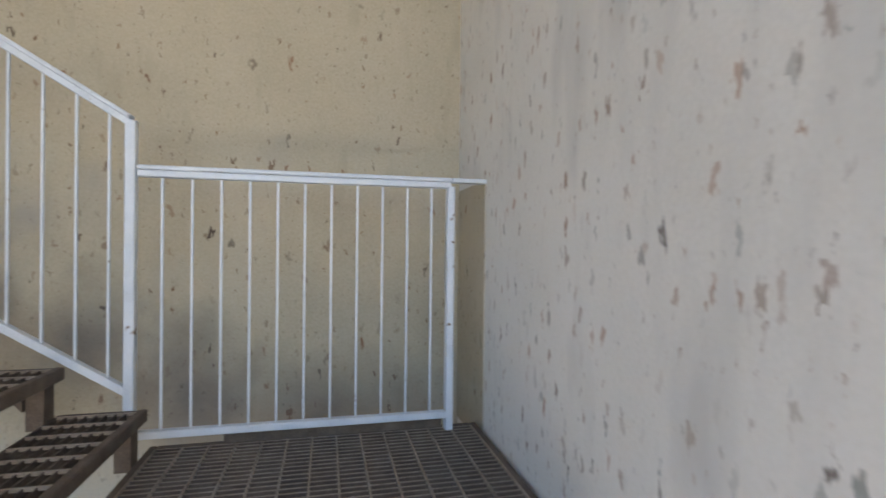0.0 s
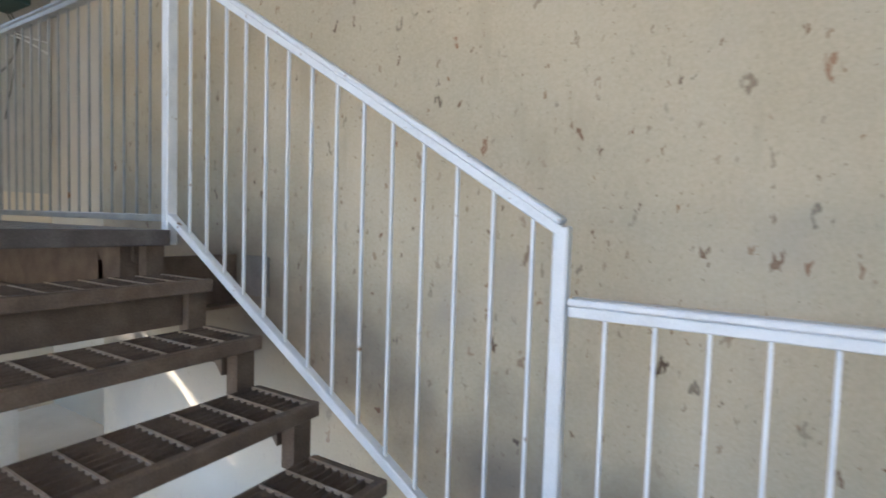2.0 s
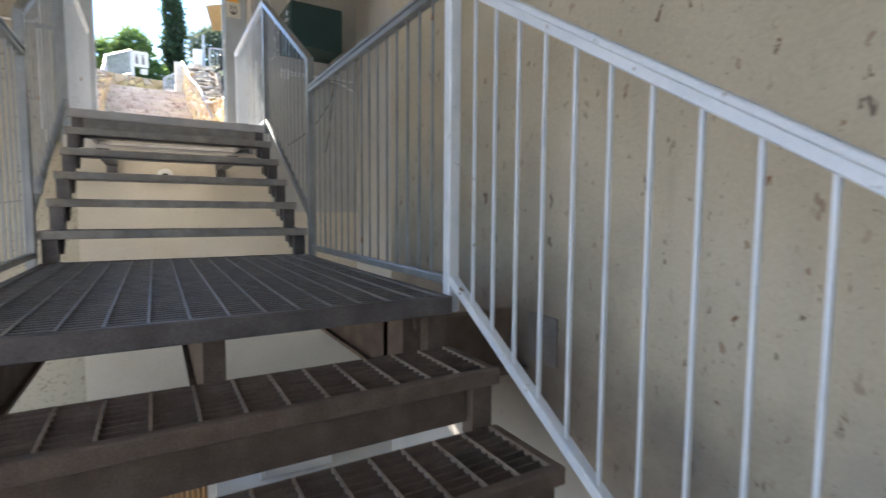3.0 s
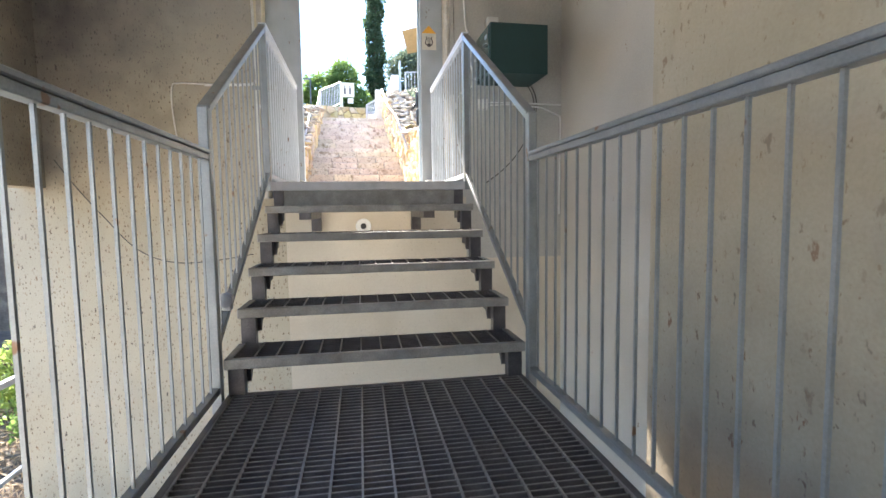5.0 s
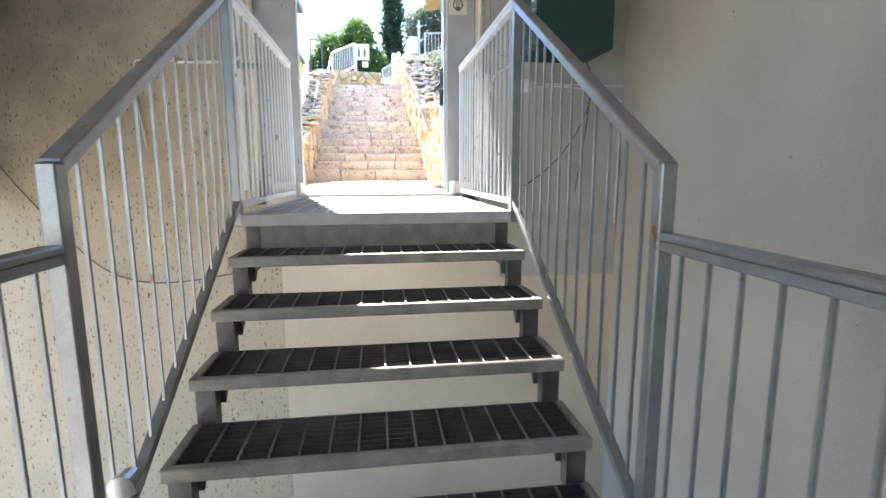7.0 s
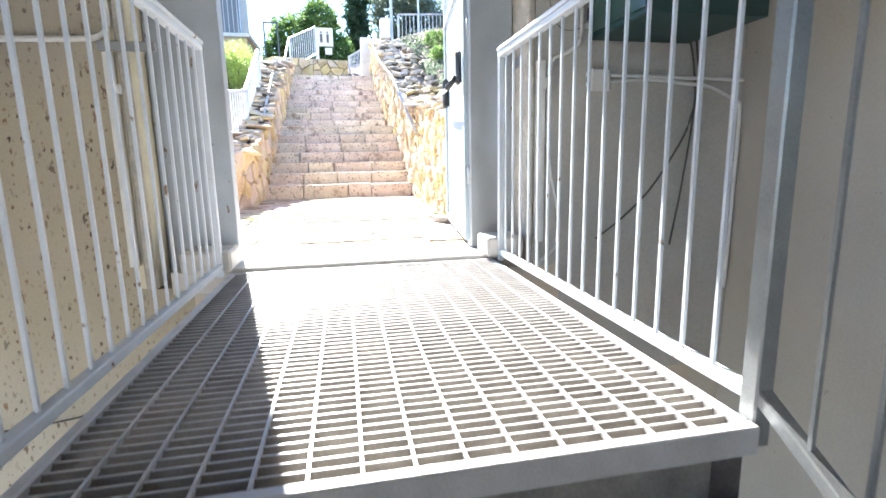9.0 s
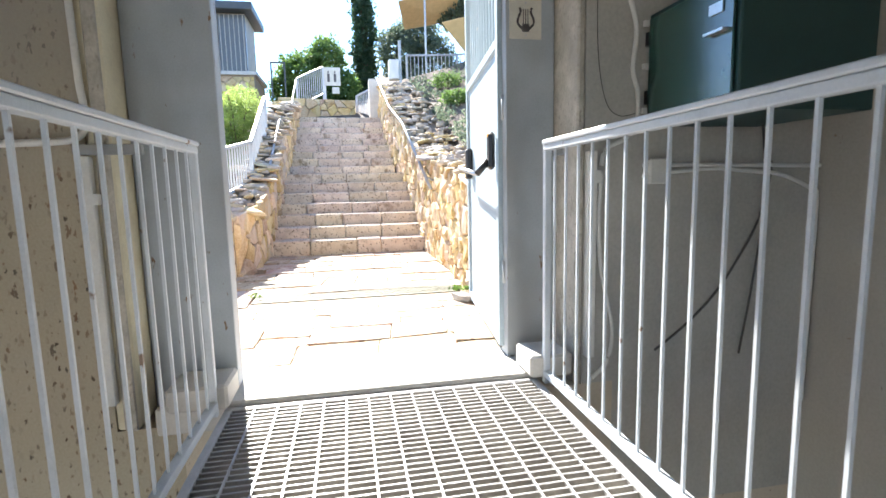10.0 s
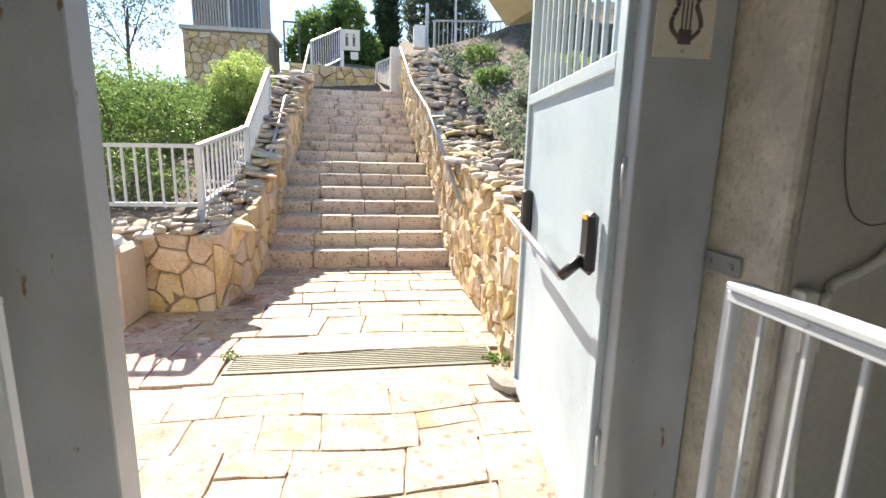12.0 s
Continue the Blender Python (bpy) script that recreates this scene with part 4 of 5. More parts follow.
def bush(label, mat, blobs, count, size, seed, group=""):
    base = blobs[0][0]
    t = thing("shrub", label, "shrub", group)
    bm = bmesh.new()
    for k, (c, rd) in enumerate(blobs):
        for q in range(3):
            an = q * 2.1 + k
            tube(bm, [(c[0] + 0.1 * math.cos(an), c[1] + 0.1 * math.sin(an), c[2] - rd[2] * 1.05), (c[0] + rd[0] * 0.3 * math.cos(an), c[1] + rd[1] * 0.3 * math.sin(an), c[2]), (c[0] + rd[0] * 0.6 * math.cos(an), c[1] + rd[1] * 0.6 * math.sin(an), c[2] + rd[2] * 0.5)], 0.015, 5)
    tagged(part("stems", bm, BARK, t), kind="stuff")
    leaves("foliage", mat, blobs, count, size, seed, t)
    return t


def tree(label, mat, at, height, blobs, count, size, seed, trunk_r=0.15, name="tree"):
    t = thing(name, label, "tree")
    x, y, z = at
    bm = bmesh.new()
    pts = [Vector((x, y, z - 0.3)), Vector((x + 0.05, y, z + height * 0.3)), Vector((x - 0.04, y + 0.05, z + height * 0.6))]
    rings = []
    for p, r0 in zip(pts, (trunk_r, trunk_r * 0.75, trunk_r * 0.45)):
        rings.append([bm.verts.new(p + Vector((math.cos(k * math.pi / 4), math.sin(k * math.pi / 4), 0)) * r0) for k in range(8)])
    for a, b in zip(rings, rings[1:]):
        for k in range(8):
            bm.faces.new((a[k], a[(k + 1) % 8], b[(k + 1) % 8], b[k]))
    for c, rd in blobs:
        tube(bm, smooth_path([pts[1], (pts[1] + Vector(c)) / 2 + Vector((0, 0, 0.2)), Vector(c)], 3), trunk_r * 0.25, 5)
    part("trunk", bm, BARK, t)
    leaves("crown", mat, blobs, count, size, seed, t)
    return t


# ---- stone walls ----
def clip_poly(poly, p, n):
    """The part of the polygon on the side of p away from n."""
    out = []
    for i in range(len(poly)):
        a, b = poly[i], poly[(i + 1) % len(poly)]
        da, db = (a[0] - p[0]) * n[0] + (a[1] - p[1]) * n[1], (b[0] - p[0]) * n[0] + (b[1] - p[1]) * n[1]
        if da <= 0:
            out.append(a)
        if da * db < 0:
            t = da / (da - db)
            out.append((a[0] + (b[0] - a[0]) * t, a[1] + (b[1] - a[1]) * t))
    return out


def cells(outline, cell, rng, squash=1.0):
    """Irregular polygons that fill a convex outline."""
    us, vs = [p[0] for p in outline], [p[1] for p in outline]
    seeds = []
    v, row = min(vs) + cell * 0.4, 0
    while v < max(vs) + cell * 0.3:
        u = min(us) + cell * (0.5 if row % 2 else 0.1)
        while u < max(us) + cell * 0.3:
            if rng.random() > 0.17:
                seeds.append((u + rng.uniform(-0.42, 0.42) * cell, v + rng.uniform(-0.4, 0.4) * cell * squash))
            u += cell * rng.uniform(0.75, 1.35)
        v += cell * squash
        row += 1
    out = []
    for s in seeds:
        poly = list(outline)
        for o in seeds:
            if o is s or abs(o[0] - s[0]) > cell * 3 or abs(o[1] - s[1]) > cell * 3:
                continue
            poly = clip_poly(poly, ((s[0] + o[0]) / 2, (s[1] + o[1]) / 2), (o[0] - s[0], o[1] - s[1]))
            if len(poly) < 3:
                break
        if len(poly) >= 3:
            area = abs(sum(poly[i][0] * poly[(i + 1) % len(poly)][1] - poly[(i + 1) % len(poly)][0] * poly[i][1] for i in range(len(poly)))) / 2
            if area > cell * cell * 0.06:
                out.append(poly)
    return out


def stone(poly, place, out, proud, joint, parent, mat, rng, name="stone", bm=None):
    """One stone from a polygon: place maps (u, v) to the world, out is the face's normal."""
    own = bm is None
    if own:
        bm = bmesh.new()
    m0 = (sum(p[0] for p in poly) / len(poly), sum(p[1] for p in poly) / len(poly))
    worn = []
    for a, b in zip(poly, poly[1:] + poly[:1]):
        k = rng.uniform(0.0, 0.06)
        worn.append((a[0] + (m0[0] - a[0]) * k, a[1] + (m0[1] - a[1]) * k))
        if math.hypot(b[0] - a[0], b[1] - a[1]) > 0.08:
            f, k = rng.uniform(0.35, 0.65), rng.uniform(-0.02, 0.05)
            p = (a[0] + (b[0] - a[0]) * f, a[1] + (b[1] - a[1]) * f)
            worn.append((p[0] + (m0[0] - p[0]) * k, p[1] + (m0[1] - p[1]) * k))
    poly = worn
    cu, cv = sum(p[0] for p in poly) / len(poly), sum(p[1] for p in poly) / len(poly)
    size = max(0.05, min(max(p[0] for p in poly) - min(p[0] for p in poly), max(p[1] for p in poly) - min(p[1] for p in poly)))
    def ring(k, d):
        return [bm.verts.new(place(cu + (u - cu) * k, cv + (v - cv) * k) + out * (d + rng.uniform(-0.016, 0.016))) for u, v in poly]
    k0 = 1 - joint / size
    r0, r1, r2 = ring(k0, -0.03), ring(k0 - 0.012, proud * 0.6), ring(k0 * 0.88, proud)
    for a, b in ((r0, r1), (r1, r2)):
        for i in range(len(poly)):
            bm.faces.new((a[i], a[(i + 1) % len(poly)], b[(i + 1) % len(poly)], b[i]))
    mid = bm.verts.new(place(cu, cv) + out * (proud * rng.uniform(0.95, 1.25)))
    for i in range(len(poly)):
        bm.faces.new((r2[i], r2[(i + 1) % len(poly)], mid))
    if own:
        return part(name, bm, mat, parent)


def rubble_face(wall, line, tops, bottoms, cell, seed, out, stuff_from=10 ** 6):
    """Stones over a face along a plan line [(x, y), ...] between bottoms and tops."""
    rng = random.Random(seed)
    count, rest = 0, None
    for (a, b), (t0, t1), (b0, b1) in zip(zip(line, line[1:]), zip(tops, tops[1:]), zip(bottoms, bottoms[1:])):
        a2, b2 = Vector((*a, 0)), Vector((*b, 0))
        ln = (b2 - a2).length
        d = (b2 - a2) / ln
        n = Vector((-d.y, d.x, 0))
        n = n if n.dot(Vector((*out, 0))) > 0 else -n
        for poly in cells([(0, b0), (ln, b1), (ln, t1), (0, t0)], cell, rng, 0.8):
            count += 1
            place = lambda u, v: a2 + d * u + Vector((0, 0, v))
            if count <= stuff_from:
                stone(poly, place, n, rng.uniform(0.02, 0.06), 0.005, wall, RUBBLE, rng)
            else:
                rest = rest or bmesh.new()
                stone(poly, place, n, rng.uniform(0.02, 0.06), 0.005, wall, RUBBLE, rng, bm=rest)
    if rest is not None:
        tagged(part("stones", rest, RUBBLE, wall), kind="stuff")


def wall_core(name, label, line, tops, bottoms, back):
    """The earth-filled core of a rubble wall: front line, and back line offset by back (x, y)."""
    bm = bmesh.new()
    rows = []
    for (x, y), t, b in zip(line, tops, bottoms):
        rows.append([bm.verts.new(p) for p in ((x, y, b), (x, y, t - 0.02), (x + back[0], y + back[1], t - 0.02), (x + back[0], y + back[1], b))])
    for a, b in zip(rows, rows[1:]):
        for k in range(4):
            bm.faces.new((a[k], a[(k + 1) % 4], b[(k + 1) % 4], b[k]))
    bm.faces.new(rows[0]); bm.faces.new(rows[-1][::-1])
    return structure(finish(name, bm, GAP), label, "wall")


rng = random.Random(5)
ROCKS = [rock_mesh(k, 1, 0.35) for k in range(8)]
for me in ROCKS:
    me.materials.append(GREYROCK)


def slab_mesh(seed):
    """A flat broken field stone of unit size with a ragged outline."""
    r = random.Random(seed * 13 + 1)
    n = r.choice((6, 7, 8))
    bm = bmesh.new()
    rim = []
    for i in range(n):
        a = 6.283 * (i + r.uniform(-0.32, 0.32)) / n
        d = r.uniform(0.36, 0.56)
        rim.append((math.cos(a) * d, math.sin(a) * d))
    tilt = (r.uniform(-0.25, 0.25), r.uniform(-0.25, 0.25))
    rings = []
    for k, z in ((0.82, -0.5), (1.0, -0.12), (0.97, 0.22), (0.74, 0.46)):
        rings.append([bm.verts.new((x * k + r.uniform(-0.04, 0.04), y * k + r.uniform(-0.04, 0.04), z + x * tilt[0] + y * tilt[1] + r.uniform(-0.1, 0.1))) for x, y in rim])
    for p, q in zip(rings, rings[1:]):
        for i in range(n):
            bm.faces.new((p[i], p[(i + 1) % n], q[(i + 1) % n], q[i]))
    bm.faces.new(rings[0][::-1])
    mid = bm.verts.new((r.uniform(-0.1, 0.1), r.uniform(-0.1, 0.1), 0.5 + r.uniform(-0.1, 0.08)))
    for i in range(n):
        bm.faces.new((rings[3][i], rings[3][(i + 1) % n], mid))
    me = bpy.data.meshes.new("slab")
    bm.to_mesh(me)
    bm.free()
    return me


SLABS = [slab_mesh(k) for k in range(14)]
for i, me in enumerate(SLABS):
    me.materials.append(RUBBLE if i % 5 == 0 else COPE)


def coping(wall, line, tops, back, seed, gap=0.12, rows=3, size=0.2, rise=0.04):
    """Flat broken stones piled along the head of a wall."""
    r = random.Random(seed)
    for (a, b), (t0, t1) in zip(zip(line, line[1:]), zip(tops, tops[1:])):
        ln = math.hypot(b[0] - a[0], b[1] - a[1])
        n = max(1, round(ln / gap))
        for i in range(n):
            for j in range(rows):
                f = (i + r.uniform(0.0, 1.0)) / n
                k = (j + 0.35) / rows + r.uniform(-0.14, 0.14)
                big = size * r.choice((0.6, 0.8, 1.0, 1.0, 1.3, 1.7))
                ob = rock("coping_stone", r.choice(SLABS), None, (a[0] + (b[0] - a[0]) * f + back[0] * k, a[1] + (b[1] - a[1]) * f + back[1] * k, t0 + (t1 - t0) * f + rise * k + r.uniform(-0.03, 0.035)),
                          (big * r.uniform(0.9, 1.5), big * r.uniform(0.7, 1.1), r.uniform(0.03, 0.065)), r.uniform(0, 6.28), wall)
                ob.rotation_euler = (r.gauss(0, 0.13), r.gauss(0, 0.13), r.uniform(0, 6.28))


# left wall: a short face towards the gate, then up along the steps
L_LINE = [(-10.55, 0.04), (-11.2, 0.14), (-12.0, 0.18), (-12.7, 0.18), (-14.0, 0.2), (-15.5, 0.2), (-16.9, 0.2)]
L_TOP = [3.46, 3.55, 3.76, 4.06, 4.72, 5.30, 5.62]
L_BOT = [2.78, 2.80, 2.85, 2.9, 3.7, 4.3, 4.8]
wl = wall_core("stone_wall_left", "ochre rubble limestone wall with a ragged coping", L_LINE, L_TOP, L_BOT, (0, -0.4))
rubble_face(wl, L_LINE, L_TOP, L_BOT, 0.24, 1, (0, 1), 200)
coping(wl, L_LINE, L_TOP, (0, -0.4), 2)
F_LINE = [(-10.55, 0.04), (-10.62, -0.7), (-10.75, -2.2)]
F_TOP, F_BOT = [3.46, 3.47, 3.45], [2.76] * 3
wf = wall_core("stone_wall_front", "ochre rubble limestone planter wall facing the gate", F_LINE, F_TOP, F_BOT, (-0.42, 0))
rubble_face(wf, F_LINE, F_TOP, F_BOT, 0.235, 3, (1, 0))
coping(wf, F_LINE, F_TOP, (-0.4, 0), 4)
R_LINE = [(-8.75, 2.24), (-9.7, 2.24), (-11.0, 2.24), (-12.4, 2.22), (-13.9, 2.16), (-15.3, 2.04), (-16.9, 2.02)]
R_TOP = [3.62, 3.84, 3.98, 4.25, 4.92, 5.6, 6.05]
R_BOT = [2.76, 2.78, 2.80, 2.88, 3.7, 4.3, 4.9]
wr = wall_core("stone_wall_right", "ochre rubble limestone retaining wall beside the steps", R_LINE, R_TOP, R_BOT, (0, 0.62))
rubble_face(wr, R_LINE, R_TOP, R_BOT, 0.19, 6, (0, -1), 300)
coping(wr, R_LINE, R_TOP, (0, 0.6), 7, 0.105, 4, 0.165, 0.05)
T_LINE = [(-18.3, -0.4), (-18.6, 0.6), (-18.9, 1.5)]
wt = wall_core("stone_wall_top", "low ochre rubble wall at the head of the steps", T_LINE, [6.0, 6.02, 6.05], [5.1] * 3, (-0.4, 0))
rubble_face(wt, T_LINE, [6.0, 6.02, 6.05], [5.1] * 3, 0.24, 8, (1, 0))

U_LINE = [(-20.6, 4.2), (-20.0, 6.0), (-19.6, 9.0)]
wu = wall_core("stone_wall_terrace", "low rubble wall on the upper terrace", U_LINE, [6.75, 7.0, 7.1], [5.8] * 3, (-0.4, 0))
rubble_face(wu, U_LINE, [6.75, 7.0, 7.1], [5.8] * 3, 0.3, 12, (1, 0))

# ---- stone steps ----
steps = structure(new("stone_steps"), "broad flight of limestone block steps in the sun", "steps")
bed = boxes("step_bed", MORTAR, [((-13.9, 0.15, 2.4), (-12.05, 2.25, 2.85))], steps)
fronts = [(-11.9 - 0.297 * k, 2.885 + 0.155 * (k + 1), 0.17, 2.23, 0.155) for k in range(7)]
fronts += [(-14.2 - 0.3 * k, 3.97 + 0.146 * (k + 1), 0.22, 2.05, 0.146) for k in range(9)]
for k, (x, z, y0, y1, rise) in enumerate(fronts):
    r = random.Random(k + 40)
    depth = 0.62 if k in (6, 15) else 0.36
    cuts = [y0] + sorted(y0 + (y1 - y0) * (i + 1 + r.uniform(-0.22, 0.22)) / 4 for i in range(3)) + [y1]
    for c0, c1 in zip(cuts, cuts[1:]):
        bm = bmesh.new()
        bx(bm, (x - depth, c0 + 0.004, z - rise - 0.08), (x + r.uniform(-0.012, 0.012), c1 - 0.004, z + r.uniform(-0.005, 0.005)))
        part("step_block", bm, STEP, steps, bevel=0.014)

structure(boxes("upper_path", FLAG, [((-18.4, 0.2, 5.1), (-16.9, 4.0, 5.27))]), "limestone path across the head of the steps", "pavement")

# ---- paving ----
paving = structure(boxes("pavement", PAVEJOINT, [((-12.0, -2.0, 2.5), (-7.86, 2.3, 2.787)), ((-10.4, 2.3, 2.5), (-7.86, 3.2, 2.787))]), "sunlit paving of irregular limestone flags", "pavement")
r = random.Random(11)
x = -7.865
while x > -11.95:
    d = min(r.uniform(0.24, 0.40), x + 12.0)
    y = 2.24 if x < -8.6 else 2.6
    while y > -1.9:
        w = r.uniform(0.24, 0.60)
        c = (x - d / 2, y - w / 2)
        if not (-9.62 < c[0] < -9.38 and 0.32 < c[1] < 2.15) and not (c[0] < -10.6 and c[1] < 0.05):
            j = 0.0028
            cut = r.uniform(0.4, 0.6) if d > 0.3 and r.random() < 0.35 else None
            for f0, f1 in ([(0, 1)] if cut is None else [(0, cut), (cut, 1)]):
                xa, xb = x - d * f0, x - d * f1
                bm = bmesh.new()
                zz = 2.80 + max(0, -x - 9) * 0.02 + r.uniform(-0.007, 0.005)
                q = [(xa - j, y - j), (xa - j, y - w + j), (xb + j, y - w + j), (xb + j, y - j)]
                q = [p for a, b in zip(q, q[1:] + q[:1]) for p in (a, ((2 * a[0] + b[0]) / 3, (2 * a[1] + b[1]) / 3), ((a[0] + 2 * b[0]) / 3, (a[1] + 2 * b[1]) / 3))]
                fade = lambda a: min(1.0, max(0.0, (-7.9 - a) * 3))
                q = [(a + 0.10 * fade(a) * noise.noise(Vector((a * 0.8, b * 1.1, 2.0))) + r.uniform(-0.005, 0.005), b + 0.08 * noise.noise(Vector((a * 1.1, b * 0.9, 8.0))) + r.uniform(-0.005, 0.005)) for a, b in q]
                mx, my = sum(p[0] for p in q) / 12, sum(p[1] for p in q) / 12
                lo = [bm.verts.new((a, b, 2.74)) for a, b in q]
                m1 = [bm.verts.new((a, b, zz - 0.004)) for a, b in q]
                hi = [bm.verts.new((a + (mx - a) * 0.02, b + (my - b) * 0.02, zz + r.uniform(-0.002, 0.002))) for a, b in q]
                for ra, rb in ((lo, m1), (m1, hi)):
                    for i in range(12):
                        bm.faces.new((ra[i], ra[(i + 1) % 12], rb[(i + 1) % 12], rb[i]))
                bm.faces.new(hi)
                part("flagstone", bm, FLAG, paving)
        y -= w
    x -= d
bxs("edge_strip", FLAG, [((-9.92, 0.38, 2.76), (-9.653, 2.12, 2.809))], paving)
bxs("edge_strip", FLAG, [((-9.347, 0.38, 2.76), (-9.08, 2.12, 2.7985))], paving)
drain = thing("drain_grate", "slotted steel drain grate across the paving", "drain", at=(-9.5, 1.25, 2.8045))
bxs("frame", DRAINSTEEL, [((-0.15, -0.86, -0.03), (-0.13, 0.86, 0.004)), ((0.13, -0.86, -0.03), (0.15, 0.86, 0.004)), ((-0.13, -0.86, -0.03), (0.13, -0.84, 0.004)), ((-0.13, 0.84, -0.03), (0.13, 0.86, 0.004))], drain)
for i in range(9):
    xx = -0.115 + i * 0.0288
    bxs("slat", DRAINSTEEL, [((xx - 0.007, -0.84, -0.02), (xx + 0.007, 0.84, 0.002))], drain)
for p, nb in (((-9.4, 2.12), 300), ((-9.6, 0.38), 120)):
    leaves("weed_leaves", LEAF, [((p[0], p[1], 2.82), (0.08, 0.07 if nb == 120 else 0.12, 0.025))], nb // 2, 0.014, nb)
    tagged(bpy.data.objects["weed_leaves" if nb == 300 else "weed_leaves.001"], "small green weeds growing out of the drain", "weeds", kind="stuff")
tagged(rock("loose_stone", ROCKS[2], None, (-9.0, 2.06, 2.83), (0.28, 0.16, 0.1), 0.4), "loose flat stone beside the gate leaf", "stone")

# litter bin
bn = thing("litter_bin", "cast concrete litter bin with a pale lid ring", "bin", at=(-10.35, -0.72, 2.80))
bxs("body", BINCAST, [((-0.24, -0.24, 0), (0.24, 0.24, 0.62))], bn, bevel=0.035)
bm = bmesh.new()
bmesh.ops.create_cone(bm, segments=24, radius1=0.2, radius2=0.17, depth=0.05, cap_ends=True, matrix=pose(0, 0, 0.645))
part("lid_ring", bm, WHITE, bn, bevel=0.006)
bm = bmesh.new()
bmesh.ops.create_cone(bm, segments=20, radius1=0.11, radius2=0.11, depth=0.008, cap_ends=True, matrix=pose(0, 0, 0.675))
part("opening", bm, BLACK, bn)


# ---- outdoor railings ----
def fence(label, pts, height, gap, mat, group, foot=0.12, r=0.009, rail=0.022, name="metal_fence"):
    f = thing(name, label, "railing", group)
    for p in pts:
        bxs("post", mat, [((p[0] - 0.025, p[1] - 0.025, p[2] - 0.08), (p[0] + 0.025, p[1] + 0.025, p[2] + height))], f)
    for a, b in zip(pts, pts[1:]):
        a, b = Vector(a), Vector(b)
        for z in (foot, height):
            bm = bmesh.new()
            beam(bm, a + Vector((0, 0, z)), b + Vector((0, 0, z)), rail * 2, rail * 1.6)
            part("rail", bm, mat, f)
        n = max(1, round((b - a).length / gap))
        for i in range(1, n):
            p = a.lerp(b, i / n)
            bxs("baluster", mat, [((p.x - r, p.y - r, p.z + foot), (p.x + r, p.y + r, p.z + height))], f)
    return f


fence("silver railing round the planter and up beside the steps", [(-11.25, -2.1, 3.5), (-11.05, -0.18, 3.52), (-12.48, -0.08, 3.745), (-13.96, -0.08, 4.6)], 0.63, 0.11, RAILOUT, "garden railings")
fence("grey mesh-like railing above the low wall", [(-19.2, 0.0, 5.8), (-20.0, 0.66, 6.3)], 0.85, 0.09, RAILOUT, "garden railings")
fence("dark railing along the upper terrace", [(-17.6, 2.75, 5.95), (-17.6, 4.0, 6.0), (-17.4, 5.4, 6.1), (-17.2, 8.0, 6.2)], 0.95, 0.1, GREYPAINT, "garden railings")
fence("grey railing beside the path head", [(-19.4, 1.55, 5.45), (-18.2, 2.05, 5.5)], 0.8, 0.09, RAILOUT, "garden railings")


def handrail(label, pts, feet):
    h = thing("handrail", label, "handrail", "handrails on the steps")
    pipe("rail", HANDRAIL, pts, 0.019, h)
    for a, b in feet:
        pipe("stand", HANDRAIL, [a, b], 0.013, h)


handrail("silver tube handrail stepping up beside the rubble wall", [(-12.4, 0.12, 3.86), (-12.56, 0.12, 3.97), (-14.06, 0.12, 4.87), (-14.2, 0.12, 4.9), (-15.1, 0.12, 4.88), (-15.3, 0.12, 4.95), (-17.4, 0.14, 6.22)], [((-12.7, 0.12, 4.05), (-12.7, 0.08, 3.85)), ((-13.9, 0.12, 4.77), (-13.9, 0.08, 4.5)), ((-16.3, 0.13, 5.55), (-16.3, 0.08, 5.3))])
handrail("short silver tube handrail on the retaining wall", [(-8.85, 2.16, 3.63), (-9.5, 2.16, 3.79)], [((-9.25, 2.16, 3.73), (-9.25, 2.28, 3.69))])
handrail("silver tube handrail along the retaining wall of the steps", [(-10.9, 2.13, 3.69), (-13.2, 2.09, 4.72), (-14.3, 1.99, 5.15), (-16.6, 1.95, 6.12)], [((-11.2, 2.13, 3.82), (-11.2, 2.24, 3.78)), ((-13.1, 2.09, 4.67), (-13.1, 2.2, 4.4)), ((-15.4, 1.97, 5.62), (-15.4, 2.08, 5.5))])
structure(boxes("white_pillar", PALECONC, [((-17.3, 1.78, 5.2), (-17.05, 2.02, 6.22))], bevel=0.01), "white rendered pillar end at the head of the steps", "pillar")

# wc sign
s = thing("toilet_sign", "white square toilet sign on a post", "sign", at=(-20.05, 0.9, 6.65))
bxs("plate", CREAM, [((0, -0.24, 0), (0.01, 0.24, 0.5))], s)
for y in (-0.09, 0.09):
    bxs("pictogram", INK, [((0.0105, y - 0.035, 0.1), (0.012, y + 0.035, 0.33)), ((0.0105, y - 0.022, 0.35), (0.012, y + 0.022, 0.40))], s)
bxs("arrow_plate", CREAM, [((0, 0.0, -0.22), (0.01, 0.2, -0.04))], s)
bxs("post", RAILOUT, [((-0.04, -0.22, -0.6), (0, -0.17, 0.5))], s)
lb = thing("lamp_post", "white lamp box on a short grey post", "lamp", at=(-17.3, 2.55, 5.6))
bxs("post", GREYPAINT, [((-0.03, -0.03, 0), (0.03, 0.03, 1.55))], lb)
bxs("box", WHITE, [((-0.12, -0.28, 0.65), (0.12, -0.04, 1.1))], lb, bevel=0.02)

# ---- kiosk ----
k = thing("garden_kiosk", "slatted timber kiosk with a dark flat roof on a rubble base", "kiosk", at=(-24.0, -3.3, 7.7))
base_bm = bmesh.new()
bx(base_bm, (-2.0, -1.05, -2.6), (0.2, 1.5, 0))
